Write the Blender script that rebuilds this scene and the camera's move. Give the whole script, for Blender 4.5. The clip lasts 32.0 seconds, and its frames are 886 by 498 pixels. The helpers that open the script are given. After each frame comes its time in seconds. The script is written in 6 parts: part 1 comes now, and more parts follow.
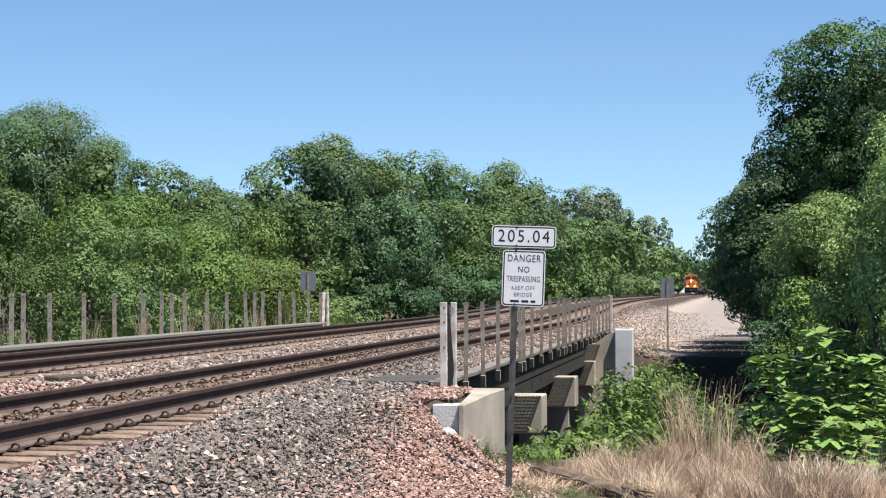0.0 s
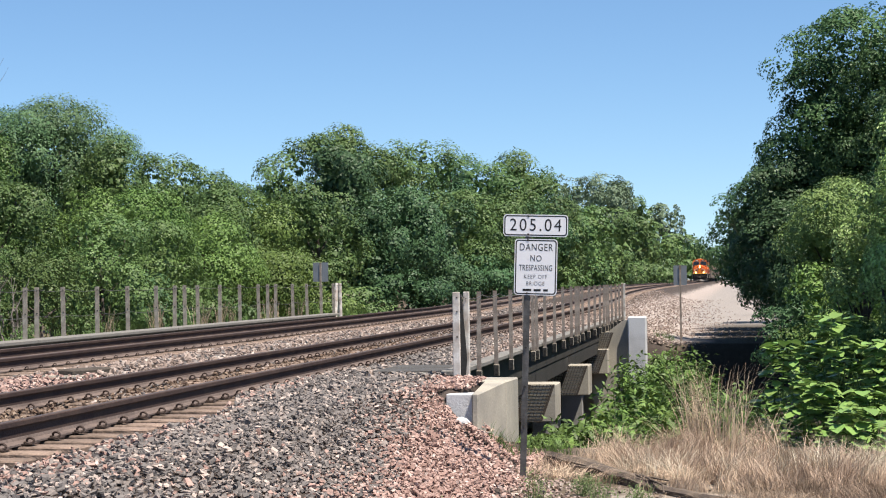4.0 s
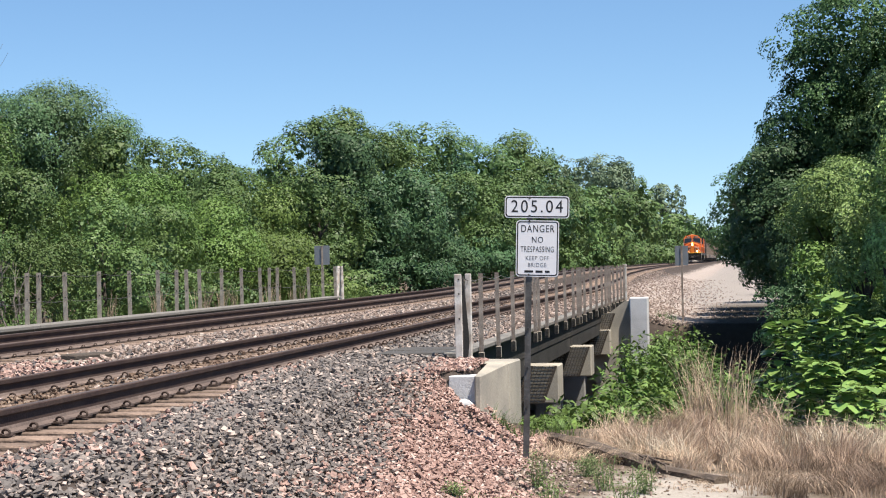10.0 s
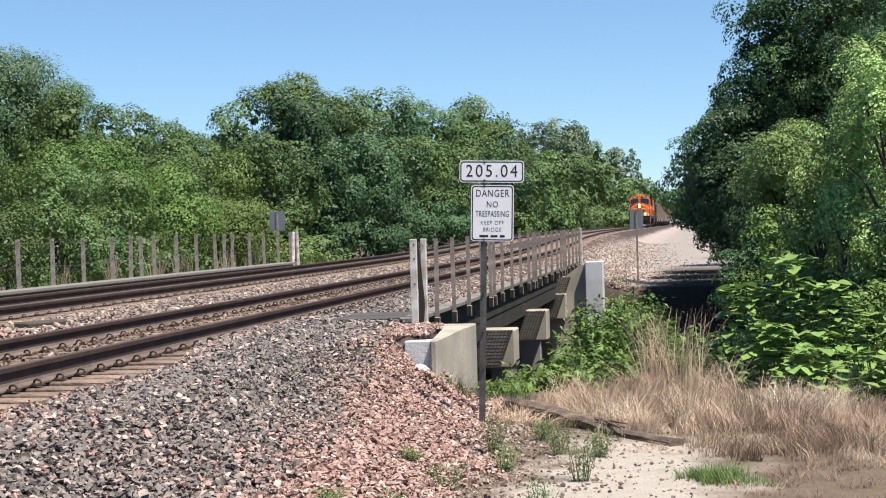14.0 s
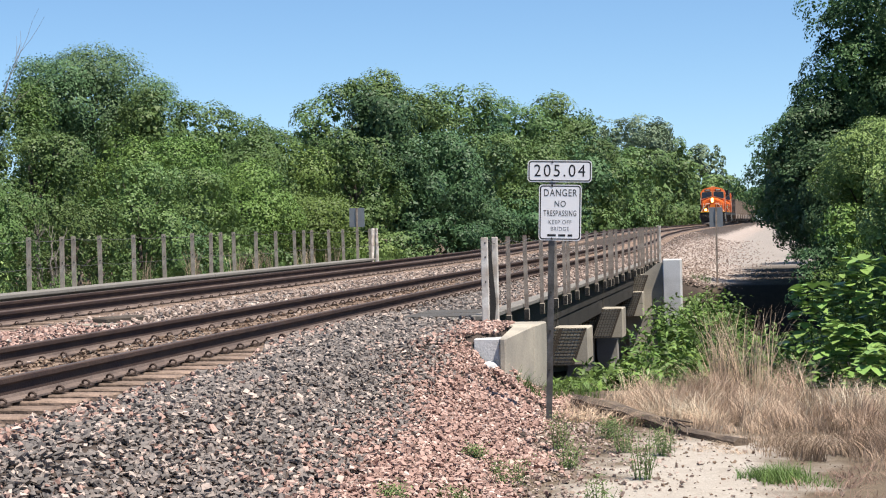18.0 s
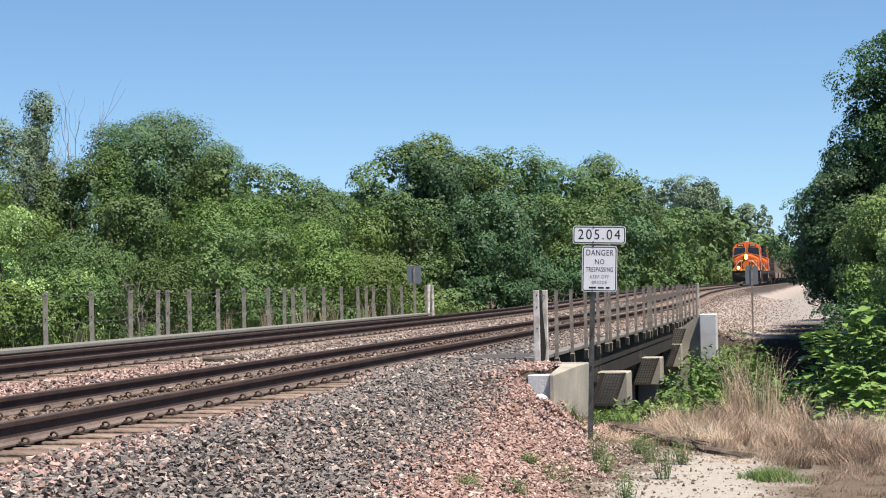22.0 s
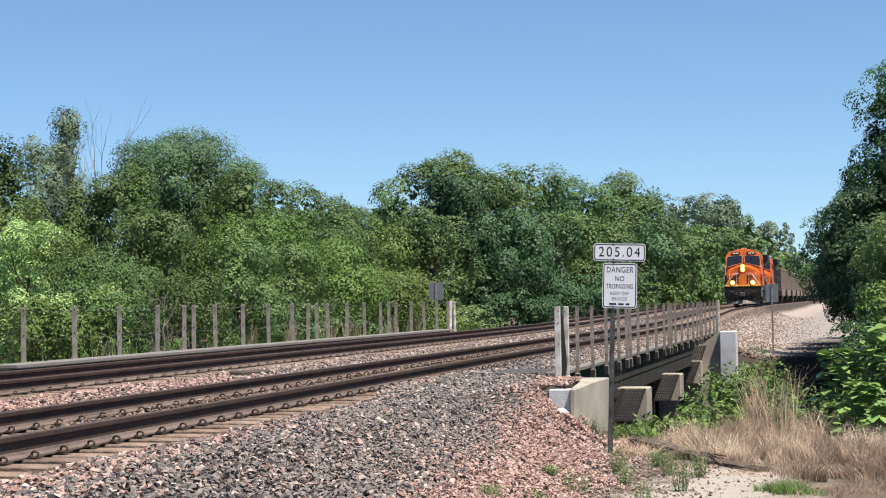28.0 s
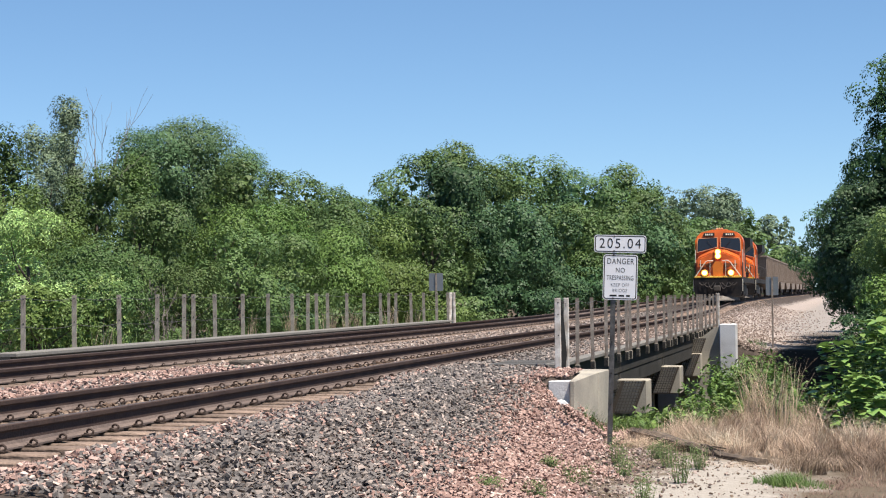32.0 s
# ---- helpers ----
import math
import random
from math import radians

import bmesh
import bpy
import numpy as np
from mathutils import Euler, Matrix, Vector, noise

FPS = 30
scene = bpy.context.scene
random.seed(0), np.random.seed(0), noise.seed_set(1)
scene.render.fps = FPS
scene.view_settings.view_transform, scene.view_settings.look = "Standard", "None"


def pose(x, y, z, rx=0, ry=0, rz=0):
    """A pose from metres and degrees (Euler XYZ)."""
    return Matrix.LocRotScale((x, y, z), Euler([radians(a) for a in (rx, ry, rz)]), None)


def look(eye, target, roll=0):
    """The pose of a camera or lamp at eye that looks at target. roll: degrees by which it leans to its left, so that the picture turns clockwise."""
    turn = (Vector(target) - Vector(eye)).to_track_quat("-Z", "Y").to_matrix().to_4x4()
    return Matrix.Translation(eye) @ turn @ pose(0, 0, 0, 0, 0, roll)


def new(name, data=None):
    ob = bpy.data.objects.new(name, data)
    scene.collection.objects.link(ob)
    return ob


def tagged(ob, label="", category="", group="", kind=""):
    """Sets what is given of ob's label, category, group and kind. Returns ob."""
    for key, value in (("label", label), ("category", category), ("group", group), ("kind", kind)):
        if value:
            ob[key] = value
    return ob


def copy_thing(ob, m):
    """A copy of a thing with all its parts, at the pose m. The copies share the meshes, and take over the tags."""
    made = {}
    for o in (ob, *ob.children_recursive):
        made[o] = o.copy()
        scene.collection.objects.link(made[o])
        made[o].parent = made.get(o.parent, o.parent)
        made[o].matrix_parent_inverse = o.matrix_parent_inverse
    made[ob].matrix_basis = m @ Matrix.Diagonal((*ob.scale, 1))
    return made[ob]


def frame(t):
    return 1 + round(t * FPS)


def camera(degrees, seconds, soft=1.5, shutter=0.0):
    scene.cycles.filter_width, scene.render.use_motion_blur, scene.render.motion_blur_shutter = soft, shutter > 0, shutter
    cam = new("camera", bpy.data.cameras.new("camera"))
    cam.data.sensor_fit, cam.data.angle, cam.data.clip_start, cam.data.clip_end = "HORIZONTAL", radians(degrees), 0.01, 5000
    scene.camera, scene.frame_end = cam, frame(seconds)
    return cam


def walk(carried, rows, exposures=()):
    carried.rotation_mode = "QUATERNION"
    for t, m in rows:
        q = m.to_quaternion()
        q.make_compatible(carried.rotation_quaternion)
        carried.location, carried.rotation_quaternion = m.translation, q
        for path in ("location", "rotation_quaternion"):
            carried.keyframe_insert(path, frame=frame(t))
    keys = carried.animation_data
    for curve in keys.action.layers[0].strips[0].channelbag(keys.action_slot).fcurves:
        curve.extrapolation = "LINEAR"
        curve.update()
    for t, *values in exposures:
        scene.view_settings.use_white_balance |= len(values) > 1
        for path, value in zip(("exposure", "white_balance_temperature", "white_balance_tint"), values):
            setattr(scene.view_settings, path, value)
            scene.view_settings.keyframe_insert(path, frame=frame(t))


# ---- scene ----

# ------------------------------------------------------------------ camera
cam = camera(29.3, 32.0, soft=1.1)
PATH = [
    (0, (5.405, -2.578, 1.002), (3.762, 7.283, 1.256), -0.15),
    (0.5, (5.406, -2.574, 1.003), (3.757, 7.286, 1.232), -0.21),
    (1, (5.407, -2.570, 1.002), (3.753, 7.290, 1.212), -0.35),
    (1.5, (5.407, -2.570, 1.002), (3.746, 7.289, 1.191), -0.52),
    (2, (5.407, -2.570, 1.002), (3.736, 7.288, 1.176), -0.63),
    (2.5, (5.407, -2.570, 1.001), (3.720, 7.285, 1.168), -0.71),
    (3, (5.408, -2.568, 1.001), (3.705, 7.284, 1.170), -0.76),
    (3.5, (5.408, -2.570, 1.003), (3.691, 7.280, 1.182), -0.77),
    (5.5, (5.406, -2.577, 1.004), (3.730, 7.279, 1.226), -0.82),
    (6, (5.406, -2.577, 1.005), (3.757, 7.283, 1.222), -0.81),
    (6.5, (5.406, -2.579, 1.004), (3.775, 7.285, 1.198), -0.79),
    (7, (5.406, -2.580, 1.003), (3.782, 7.285, 1.165), -0.75),
    (7.5, (5.406, -2.579, 1.004), (3.776, 7.286, 1.135), -0.78),
    (8, (5.406, -2.575, 1.002), (3.758, 7.287, 1.109), -0.84),
    (8.5, (5.406, -2.575, 1.002), (3.733, 7.283, 1.087), -0.88),
    (9, (5.406, -2.574, 1.002), (3.690, 7.277, 1.077), -1.06),
    (9.5, (5.406, -2.573, 1.004), (3.684, 7.277, 1.088), -1.16),
    (10, (5.404, -2.572, 1.004), (3.680, 7.278, 1.092), -1.22),
    (10.5, (5.404, -2.572, 1.004), (3.684, 7.279, 1.076), -1.40),
    (11, (5.404, -2.557, 1.004), (3.701, 7.297, 1.034), -1.53),
    (11.5, (5.404, -2.552, 1.004), (3.736, 7.308, 0.979), -1.56),
    (12, (5.406, -2.551, 1.004), (3.787, 7.316, 0.927), -1.56),
    (12.5, (5.407, -2.551, 1.004), (3.849, 7.326, 0.891), -1.58),
    (13, (5.407, -2.550, 1.004), (3.900, 7.334, 0.874), -1.55),
    (13.5, (5.407, -2.550, 1.004), (3.936, 7.340, 0.879), -1.56),
    (15.5, (5.417, -2.553, 1.006), (3.909, 7.332, 0.872), -1.71),
    (16, (5.403, -2.558, 1.006), (3.818, 7.314, 0.844), -1.71),
    (16.5, (5.430, -2.558, 1.007), (3.721, 7.293, 0.818), -1.67),
    (17, (5.535, -2.570, 1.019), (3.695, 7.258, 0.828), -1.60),
    (17.5, (5.584, -2.593, 1.027), (3.652, 7.217, 0.846), -1.52),
    (18, (5.593, -2.694, 1.031), (3.636, 7.112, 0.895), -1.35),
    (18.5, (5.611, -2.743, 1.031), (3.677, 7.068, 0.948), -1.11),
    (19, (5.648, -2.743, 1.028), (3.727, 7.071, 0.995), -0.82),
    (19.5, (5.697, -2.732, 1.028), (3.744, 7.076, 1.041), -0.62),
    (20, (5.747, -2.718, 1.029), (3.710, 7.072, 1.082), -0.55),
    (20.5, (5.750, -2.687, 1.031), (3.611, 7.082, 1.131), -0.59),
    (21, (5.752, -2.680, 1.031), (3.512, 7.065, 1.174), -0.81),
    (21.5, (6.012, -4.986, 0.996), (3.782, 4.760, 1.181), -1.03),
    (22, (6.172, -6.432, 0.973), (3.951, 3.315, 1.188), -1.15),
    (22.5, (6.172, -6.441, 0.970), (3.927, 3.301, 1.216), -1.18),
    (23, (6.172, -6.432, 0.970), (3.918, 3.306, 1.242), -1.12),
    (23.5, (6.172, -6.441, 0.969), (3.914, 3.297, 1.260), -0.93),
    (24, (6.175, -6.449, 0.965), (3.916, 3.288, 1.263), -0.89),
    (24.5, (6.177, -6.457, 0.962), (3.917, 3.280, 1.255), -0.81),
    (25, (6.212, -6.635, 0.958), (3.942, 3.099, 1.251), -0.86),
    (25.5, (6.248, -6.823, 0.958), (3.963, 2.908, 1.254), -0.84),
    (27.5, (6.248, -6.878, 0.962), (3.916, 2.841, 1.279), -0.86),
    (28, (6.248, -6.886, 0.962), (3.907, 2.831, 1.277), -0.90),
    (28.5, (6.246, -6.890, 0.961), (3.896, 2.825, 1.271), -1.01),
    (29, (6.245, -6.886, 0.961), (3.889, 2.827, 1.266), -0.98),
    (29.5, (6.245, -6.883, 0.960), (3.887, 2.831, 1.260), -0.94),
    (30, (6.244, -6.883, 0.959), (3.890, 2.832, 1.253), -0.91),
    (30.5, (6.244, -6.886, 0.958), (3.897, 2.830, 1.243), -0.75),
    (31, (6.243, -6.883, 0.957), (3.901, 2.835, 1.236), -0.67),
    (31.5, (6.239, -6.869, 0.954), (3.898, 2.849, 1.227), -0.59),
    (32, (6.235, -6.855, 0.951), (3.893, 2.863, 1.216), -0.58),
]
# the picture darkens a little when the view widens
walk(cam, [(t, look(eye, target, roll)) for t, eye, target, roll in PATH], exposures=((0.0, 0.97), (20.0, 0.95), (22.0, 0.89), (32.0, 0.88)))

# ------------------------------------------------------------------ light
world = bpy.data.worlds.new("world")
scene.world = world
world.use_nodes = True
SUN_DIR = Vector((0.345, -0.20, 0.917)).normalized()
wn = world.node_tree.nodes
sky = wn.new("ShaderNodeTexSky")
sky.sky_type = "NISHITA"
sky.sun_disc = False
sky.sun_elevation = math.asin(SUN_DIR.z)
sky.sun_rotation = math.atan2(SUN_DIR.x, SUN_DIR.y)
sky.altitude, sky.air_density, sky.dust_density, sky.ozone_density = 1200, 1.0, 0.1, 6.0
wn["Background"].inputs["Strength"].default_value = 0.078
# the view lies low over the horizon, in clear air: the pale rim of the sky is lifted a little
way, rise, unit = wn.new("ShaderNodeTexCoord"), wn.new("ShaderNodeVectorMath"), wn.new("ShaderNodeVectorMath")
rise.operation, unit.operation = "ADD", "NORMALIZE"
rise.inputs[1].default_value = (0, 0, 0.03)
world.node_tree.links.new(way.outputs["Generated"], rise.inputs[0])
world.node_tree.links.new(rise.outputs["Vector"], unit.inputs[0])
world.node_tree.links.new(unit.outputs["Vector"], sky.inputs["Vector"])
deep = wn.new("ShaderNodeHueSaturation")
deep.inputs["Saturation"].default_value = 1.02
deep.inputs["Hue"].default_value = 0.496
world.node_tree.links.new(sky.outputs["Color"], deep.inputs["Color"])
world.node_tree.links.new(deep.outputs["Color"], wn["Background"].inputs["Color"])

sun = new("sun", bpy.data.lights.new("sun", "SUN"))
sun.data.energy, sun.data.angle, sun.data.color = 5.1, radians(0.6), (1.0, 0.92, 0.81)
sun.matrix_world = look((0, 0, 60), tuple(Vector((0, 0, 60)) - SUN_DIR * 10))

# ------------------------------------------------------------------ materials
def material(name, color, rough=0.8, metal=0.0, vary=0.25, scale=6.0, fine=60.0, bump=0.3, island=0.0, second=None, spec=0.4, obj_random=0.0, sheen=False):
    """Base colour broken by two scales of noise, with fine relief; island: spread of brightness from piece to piece."""
    m = bpy.data.materials.new(name)
    m.use_nodes = True
    nt = m.node_tree
    n, l = nt.nodes, nt.links
    b = n["Principled BSDF"]
    b.inputs["Roughness"].default_value, b.inputs["Metallic"].default_value = rough, metal
    b.inputs["Specular IOR Level"].default_value = spec
    tc = n.new("ShaderNodeTexCoord")
    coarse, small = n.new("ShaderNodeTexNoise"), n.new("ShaderNodeTexNoise")
    coarse.inputs["Scale"].default_value, small.inputs["Scale"].default_value = scale, fine
    coarse.inputs["Detail"].default_value = small.inputs["Detail"].default_value = 4
    for t in (coarse, small):
        l.new(tc.outputs["Object"], t.inputs["Vector"])
    mix = n.new("ShaderNodeMix")
    mix.data_type = "RGBA"
    other = second or tuple(c * (1 - 0.55 * vary) for c in color)
    mix.inputs["A"].default_value, mix.inputs["B"].default_value = (*color, 1), (*other, 1)
    ramp = n.new("ShaderNodeMapRange")
    ramp.inputs["From Min"].default_value, ramp.inputs["From Max"].default_value = 0.38, 0.62
    l.new(coarse.outputs["Fac"], ramp.inputs["Value"])
    l.new(ramp.outputs["Result"], mix.inputs["Factor"])
    hsv = n.new("ShaderNodeHueSaturation")
    l.new(mix.outputs["Result"], hsv.inputs["Color"])
    val = n.new("ShaderNodeMapRange")
    val.inputs["From Min"].default_value, val.inputs["From Max"].default_value = 0.3, 0.7
    val.inputs["To Min"].default_value, val.inputs["To Max"].default_value = 1 - vary, 1 + vary
    l.new(small.outputs["Fac"], val.inputs["Value"])
    out = val.outputs["Result"]
    if island or obj_random:
        src = n.new("ShaderNodeNewGeometry").outputs["Random Per Island"] if island else n.new("ShaderNodeObjectInfo").outputs["Random"]
        r = n.new("ShaderNodeMapRange")
        s = island or obj_random
        r.inputs["To Min"].default_value, r.inputs["To Max"].default_value = 1 - s, 1 + s
        l.new(src, r.inputs["Value"])
        mul = n.new("ShaderNodeMath")
        mul.operation = "MULTIPLY"
        l.new(out, mul.inputs[0])
        l.new(r.outputs["Result"], mul.inputs[1])
        out = mul.outputs[0]
    l.new(out, hsv.inputs["Value"])
    l.new(hsv.outputs["Color"], b.inputs["Base Color"])
    if bump:
        bp = n.new("ShaderNodeBump")
        bp.inputs["Strength"].default_value, bp.inputs["Distance"].default_value = bump, 0.02
        l.new(small.outputs["Fac"], bp.inputs["Height"])
        l.new(bp.outputs["Normal"], b.inputs["Normal"])
    return m


def leaf_material(name, color, second, gloss=0.5, spread=0.45):
    """Foliage: each leaf its own shade between two greens, a little light coming through."""
    m = bpy.data.materials.new(name)
    m.use_nodes = True
    nt = m.node_tree
    n, l = nt.nodes, nt.links
    b = n["Principled BSDF"]
    geo, tc = n.new("ShaderNodeNewGeometry"), n.new("ShaderNodeTexCoord")
    patch = n.new("ShaderNodeTexNoise")
    patch.inputs["Scale"].default_value, patch.inputs["Detail"].default_value = 0.55, 3
    l.new(tc.outputs["Object"], patch.inputs["Vector"])
    add = n.new("ShaderNodeMath")
    add.operation = "MULTIPLY_ADD"
    add.inputs[1].default_value, add.inputs[2].default_value = 0.45, 0.02
    l.new(geo.outputs["Random Per Island"], add.inputs[0])
    sums = n.new("ShaderNodeMath")
    l.new(add.outputs[0], sums.inputs[0])
    half = n.new("ShaderNodeMath")
    half.operation = "MULTIPLY_ADD"
    half.inputs[1].default_value, half.inputs[2].default_value = 2.8, -1.2
    l.new(patch.outputs["Fac"], half.inputs[0])
    l.new(half.outputs[0], sums.inputs[1])
    sums.use_clamp = True
    mix = n.new("ShaderNodeMix")
    mix.data_type = "RGBA"
    mix.inputs["A"].default_value, mix.inputs["B"].default_value = (*color, 1), (*second, 1)
    l.new(sums.outputs[0], mix.inputs["Factor"])
    hsv = n.new("ShaderNodeHueSaturation")
    v = n.new("ShaderNodeMapRange")
    v.inputs["To Min"].default_value, v.inputs["To Max"].default_value = 1 - spread, 1 + spread
    wave = n.new("ShaderNodeMath")
    wave.operation = "FRACT"
    times = n.new("ShaderNodeMath")
    times.operation = "MULTIPLY"
    times.inputs[1].default_value = 17.3
    l.new(geo.outputs["Random Per Island"], times.inputs[0])
    l.new(times.outputs[0], wave.inputs[0])
    l.new(wave.outputs[0], v.inputs["Value"])
    l.new(mix.outputs["Result"], hsv.inputs["Color"])
    info = n.new("ShaderNodeObjectInfo")
    many, rest, own, both = (n.new("ShaderNodeMath") for _ in range(4))  # each plant a little lighter or darker
    many.operation, rest.operation, own.operation, both.operation = "MULTIPLY", "FRACT", "MULTIPLY_ADD", "MULTIPLY"
    many.inputs[1].default_value, own.inputs[1].default_value, own.inputs[2].default_value = 9.7, 0.42, 0.80
    l.new(info.outputs["Random"], many.inputs[0])
    l.new(many.outputs[0], rest.inputs[0])
    l.new(rest.outputs[0], own.inputs[0])
    l.new(own.outputs[0], both.inputs[0])
    l.new(v.outputs["Result"], both.inputs[1])
    l.new(both.outputs[0], hsv.inputs["Value"])
    hue = n.new("ShaderNodeMapRange")
    hue.inputs["To Min"].default_value, hue.inputs["To Max"].default_value = 0.494, 0.516
    l.new(info.outputs["Random"], hue.inputs["Value"])
    l.new(hue.outputs["Result"], hsv.inputs["Hue"])
    l.new(hsv.outputs["Color"], b.inputs["Base Color"])
    b.inputs["Roughness"].default_value = gloss
    b.inputs["Specular IOR Level"].default_value = 0.22
    trans = n.new("ShaderNodeBsdfTranslucent")
    l.new(hsv.outputs["Color"], trans.inputs["Color"])
    blend = n.new("ShaderNodeMixShader")
    blend.inputs["Fac"].default_value = 0.17
    l.new(b.outputs["BSDF"], blend.inputs[1])
    l.new(trans.outputs["BSDF"], blend.inputs[2])
    l.new(blend.outputs["Shader"], n["Material Output"].inputs["Surface"])
    return m


def stone_material(name, palette=None):
    """Crushed ballast: grey and pink stones, sorted by drifts, each stone its own shade."""
    m = bpy.data.materials.new(name)
    m.use_nodes = True
    nt = m.node_tree
    n, l = nt.nodes, nt.links
    b = n["Principled BSDF"]
    b.inputs["Roughness"].default_value = 0.9
    b.inputs["Specular IOR Level"].default_value = 0.25
    geo, tc = n.new("ShaderNodeNewGeometry"), n.new("ShaderNodeTexCoord")
    drift = n.new("ShaderNodeTexNoise")
    drift.inputs["Scale"].default_value, drift.inputs["Detail"].default_value = 0.45, 2
    l.new(tc.outputs["Object"], drift.inputs["Vector"])
    sep = n.new("ShaderNodeSeparateXYZ")
    l.new(tc.outputs["Object"], sep.inputs["Vector"])
    # grey stone was tipped on the shoulder between the track and the sign; pink lies elsewhere
    axis = n.new("ShaderNodeMath")
    axis.operation = "MULTIPLY_ADD"
    axis.inputs[1].default_value, axis.inputs[2].default_value = 0.050, -0.72
    l.new(sep.outputs["Y"], axis.inputs[0])
    axis2 = n.new("ShaderNodeMath")
    axis2.operation = "MULTIPLY_ADD"
    axis2.inputs[1].default_value = 0.62
    l.new(sep.outputs["X"], axis2.inputs[0])
    l.new(axis.outputs[0], axis2.inputs[2])
    dist = n.new("ShaderNodeMath")
    dist.operation = "ABSOLUTE"
    shift = n.new("ShaderNodeMath")
    shift.operation = "SUBTRACT"
    shift.inputs[1].default_value = 0.70
    l.new(axis2.outputs[0], shift.inputs[0])
    l.new(shift.outputs[0], dist.inputs[0])
    band = n.new("ShaderNodeMapRange")
    band.inputs["From Min"].default_value, band.inputs["From Max"].default_value = 0.26, 0.80
    band.inputs["To Min"].default_value, band.inputs["To Max"].default_value = 0.60, -0.26
    l.new(dist.outputs[0], band.inputs["Value"])
    mulp = n.new("ShaderNodeMath")
    mulp.operation = "MULTIPLY_ADD"
    mulp.inputs[1].default_value = 0.75
    l.new(drift.outputs["Fac"], mulp.inputs[0])
    l.new(band.outputs["Result"], mulp.inputs[2])
    foot = n.new("ShaderNodeMapRange")
    foot.inputs["From Min"].default_value, foot.inputs["From Max"].default_value = 0.45, 0.95
    foot.inputs["To Min"].default_value, foot.inputs["To Max"].default_value = 0.0, -0.6
    l.new(shift.outputs[0], foot.inputs["Value"])
    less_grey = n.new("ShaderNodeMath")
    l.new(mulp.outputs[0], less_grey.inputs[0])
    l.new(foot.outputs["Result"], less_grey.inputs[1])
    less = n.new("ShaderNodeMath")
    less.operation = "LESS_THAN"
    l.new(geo.outputs["Random Per Island"], less.inputs[0])
    l.new(less_grey.outputs[0], less.inputs[1])
    frac = n.new("ShaderNodeMath")
    frac.operation = "MULTIPLY"
    frac.inputs[1].default_value = 31.7
    l.new(geo.outputs["Random Per Island"], frac.inputs[0])
    fr = n.new("ShaderNodeMath")
    fr.operation = "FRACT"
    l.new(frac.outputs[0], fr.inputs[0])
    grey, pink = n.new("ShaderNodeValToRGB"), n.new("ShaderNodeValToRGB")
    for ramp, cols in ((grey, ((0, (0.105, 0.095, 0.090)), (0.5, (0.172, 0.153, 0.144)), (0.82, (0.245, 0.206, 0.184)), (1, (0.45, 0.365, 0.32)))),
                       (pink, ((0, (0.205, 0.130, 0.109)), (0.4, (0.305, 0.196, 0.166)), (0.82, (0.39, 0.268, 0.230)), (1, (0.53, 0.42, 0.37))))):
        e = ramp.color_ramp.elements
        e[0].position, e[0].color = cols[0][0], (*cols[0][1], 1)
        e[1].position, e[1].color = cols[-1][0], (*cols[-1][1], 1)
        for p, c in cols[1:-1]:
            q = e.new(p)
            q.color = (*c, 1)
        l.new(fr.outputs[0], ramp.inputs["Fac"])
    if palette:
        for e, c in zip(pink.color_ramp.elements, palette):
            e.color = (*c, 1)
    mix = n.new("ShaderNodeMix")
    mix.data_type = "RGBA"
    l.new(less.outputs[0], mix.inputs["Factor"])
    l.new(pink.outputs["Color"], mix.inputs["A"])
    l.new(grey.outputs["Color"], mix.inputs["B"])
    l.new(mix.outputs["Result"], b.inputs["Base Color"])
    grain = n.new("ShaderNodeTexNoise")
    grain.inputs["Scale"].default_value = 45
    l.new(tc.outputs["Object"], grain.inputs["Vector"])
    bp = n.new("ShaderNodeBump")
    bp.inputs["Strength"].default_value, bp.inputs["Distance"].default_value = 0.35, 0.02
    l.new(grain.outputs["Fac"], bp.inputs["Height"])
    l.new(bp.outputs["Normal"], b.inputs["Normal"])
    return m


def glow(name, color, strength):
    m = bpy.data.materials.new(name)
    m.use_nodes = True
    b = m.node_tree.nodes["Principled BSDF"]
    b.inputs["Base Color"].default_value = (*color, 1)
    b.inputs["Emission Color"].default_value = (*color, 1)
    b.inputs["Emission Strength"].default_value = strength
    return m


STONE = stone_material("ballast stone")
STONE_BEIGE = stone_material("dusty beige stone", ((0.141, 0.105, 0.088), (0.243, 0.184, 0.155), (0.322, 0.254, 0.220), (0.418, 0.356, 0.311)))
STONE_RUST = stone_material("rust-stained stone", ((0.084, 0.054, 0.039), (0.152, 0.105, 0.076), (0.203, 0.147, 0.110), (0.271, 0.214, 0.169)))
RAIL_SIDE = material("rusty rail steel", (0.038, 0.022, 0.020), 0.85, 0.1, 0.3, 3, 50, 0.3, second=(0.056, 0.034, 0.027))
RAIL_TOP = material("worn rail head", (0.102, 0.078, 0.068), 0.62, 0.4, 0.2, 5, 80, 0.05)
TIE = material("weathered tie wood", (0.228, 0.163, 0.126), 0.9, 0, 0.3, 4, 35, 0.5, second=(0.129, 0.092, 0.071), obj_random=0.2)
CLIP = material("rusty spring clip", (0.062, 0.042, 0.034), 0.7, 0.4, 0.3, 8, 90, 0.3)
CONCRETE = material("old concrete", (0.373, 0.336, 0.274), 0.9, 0, 0.14, 1.6, 45, 0.12, second=(0.265, 0.243, 0.206))
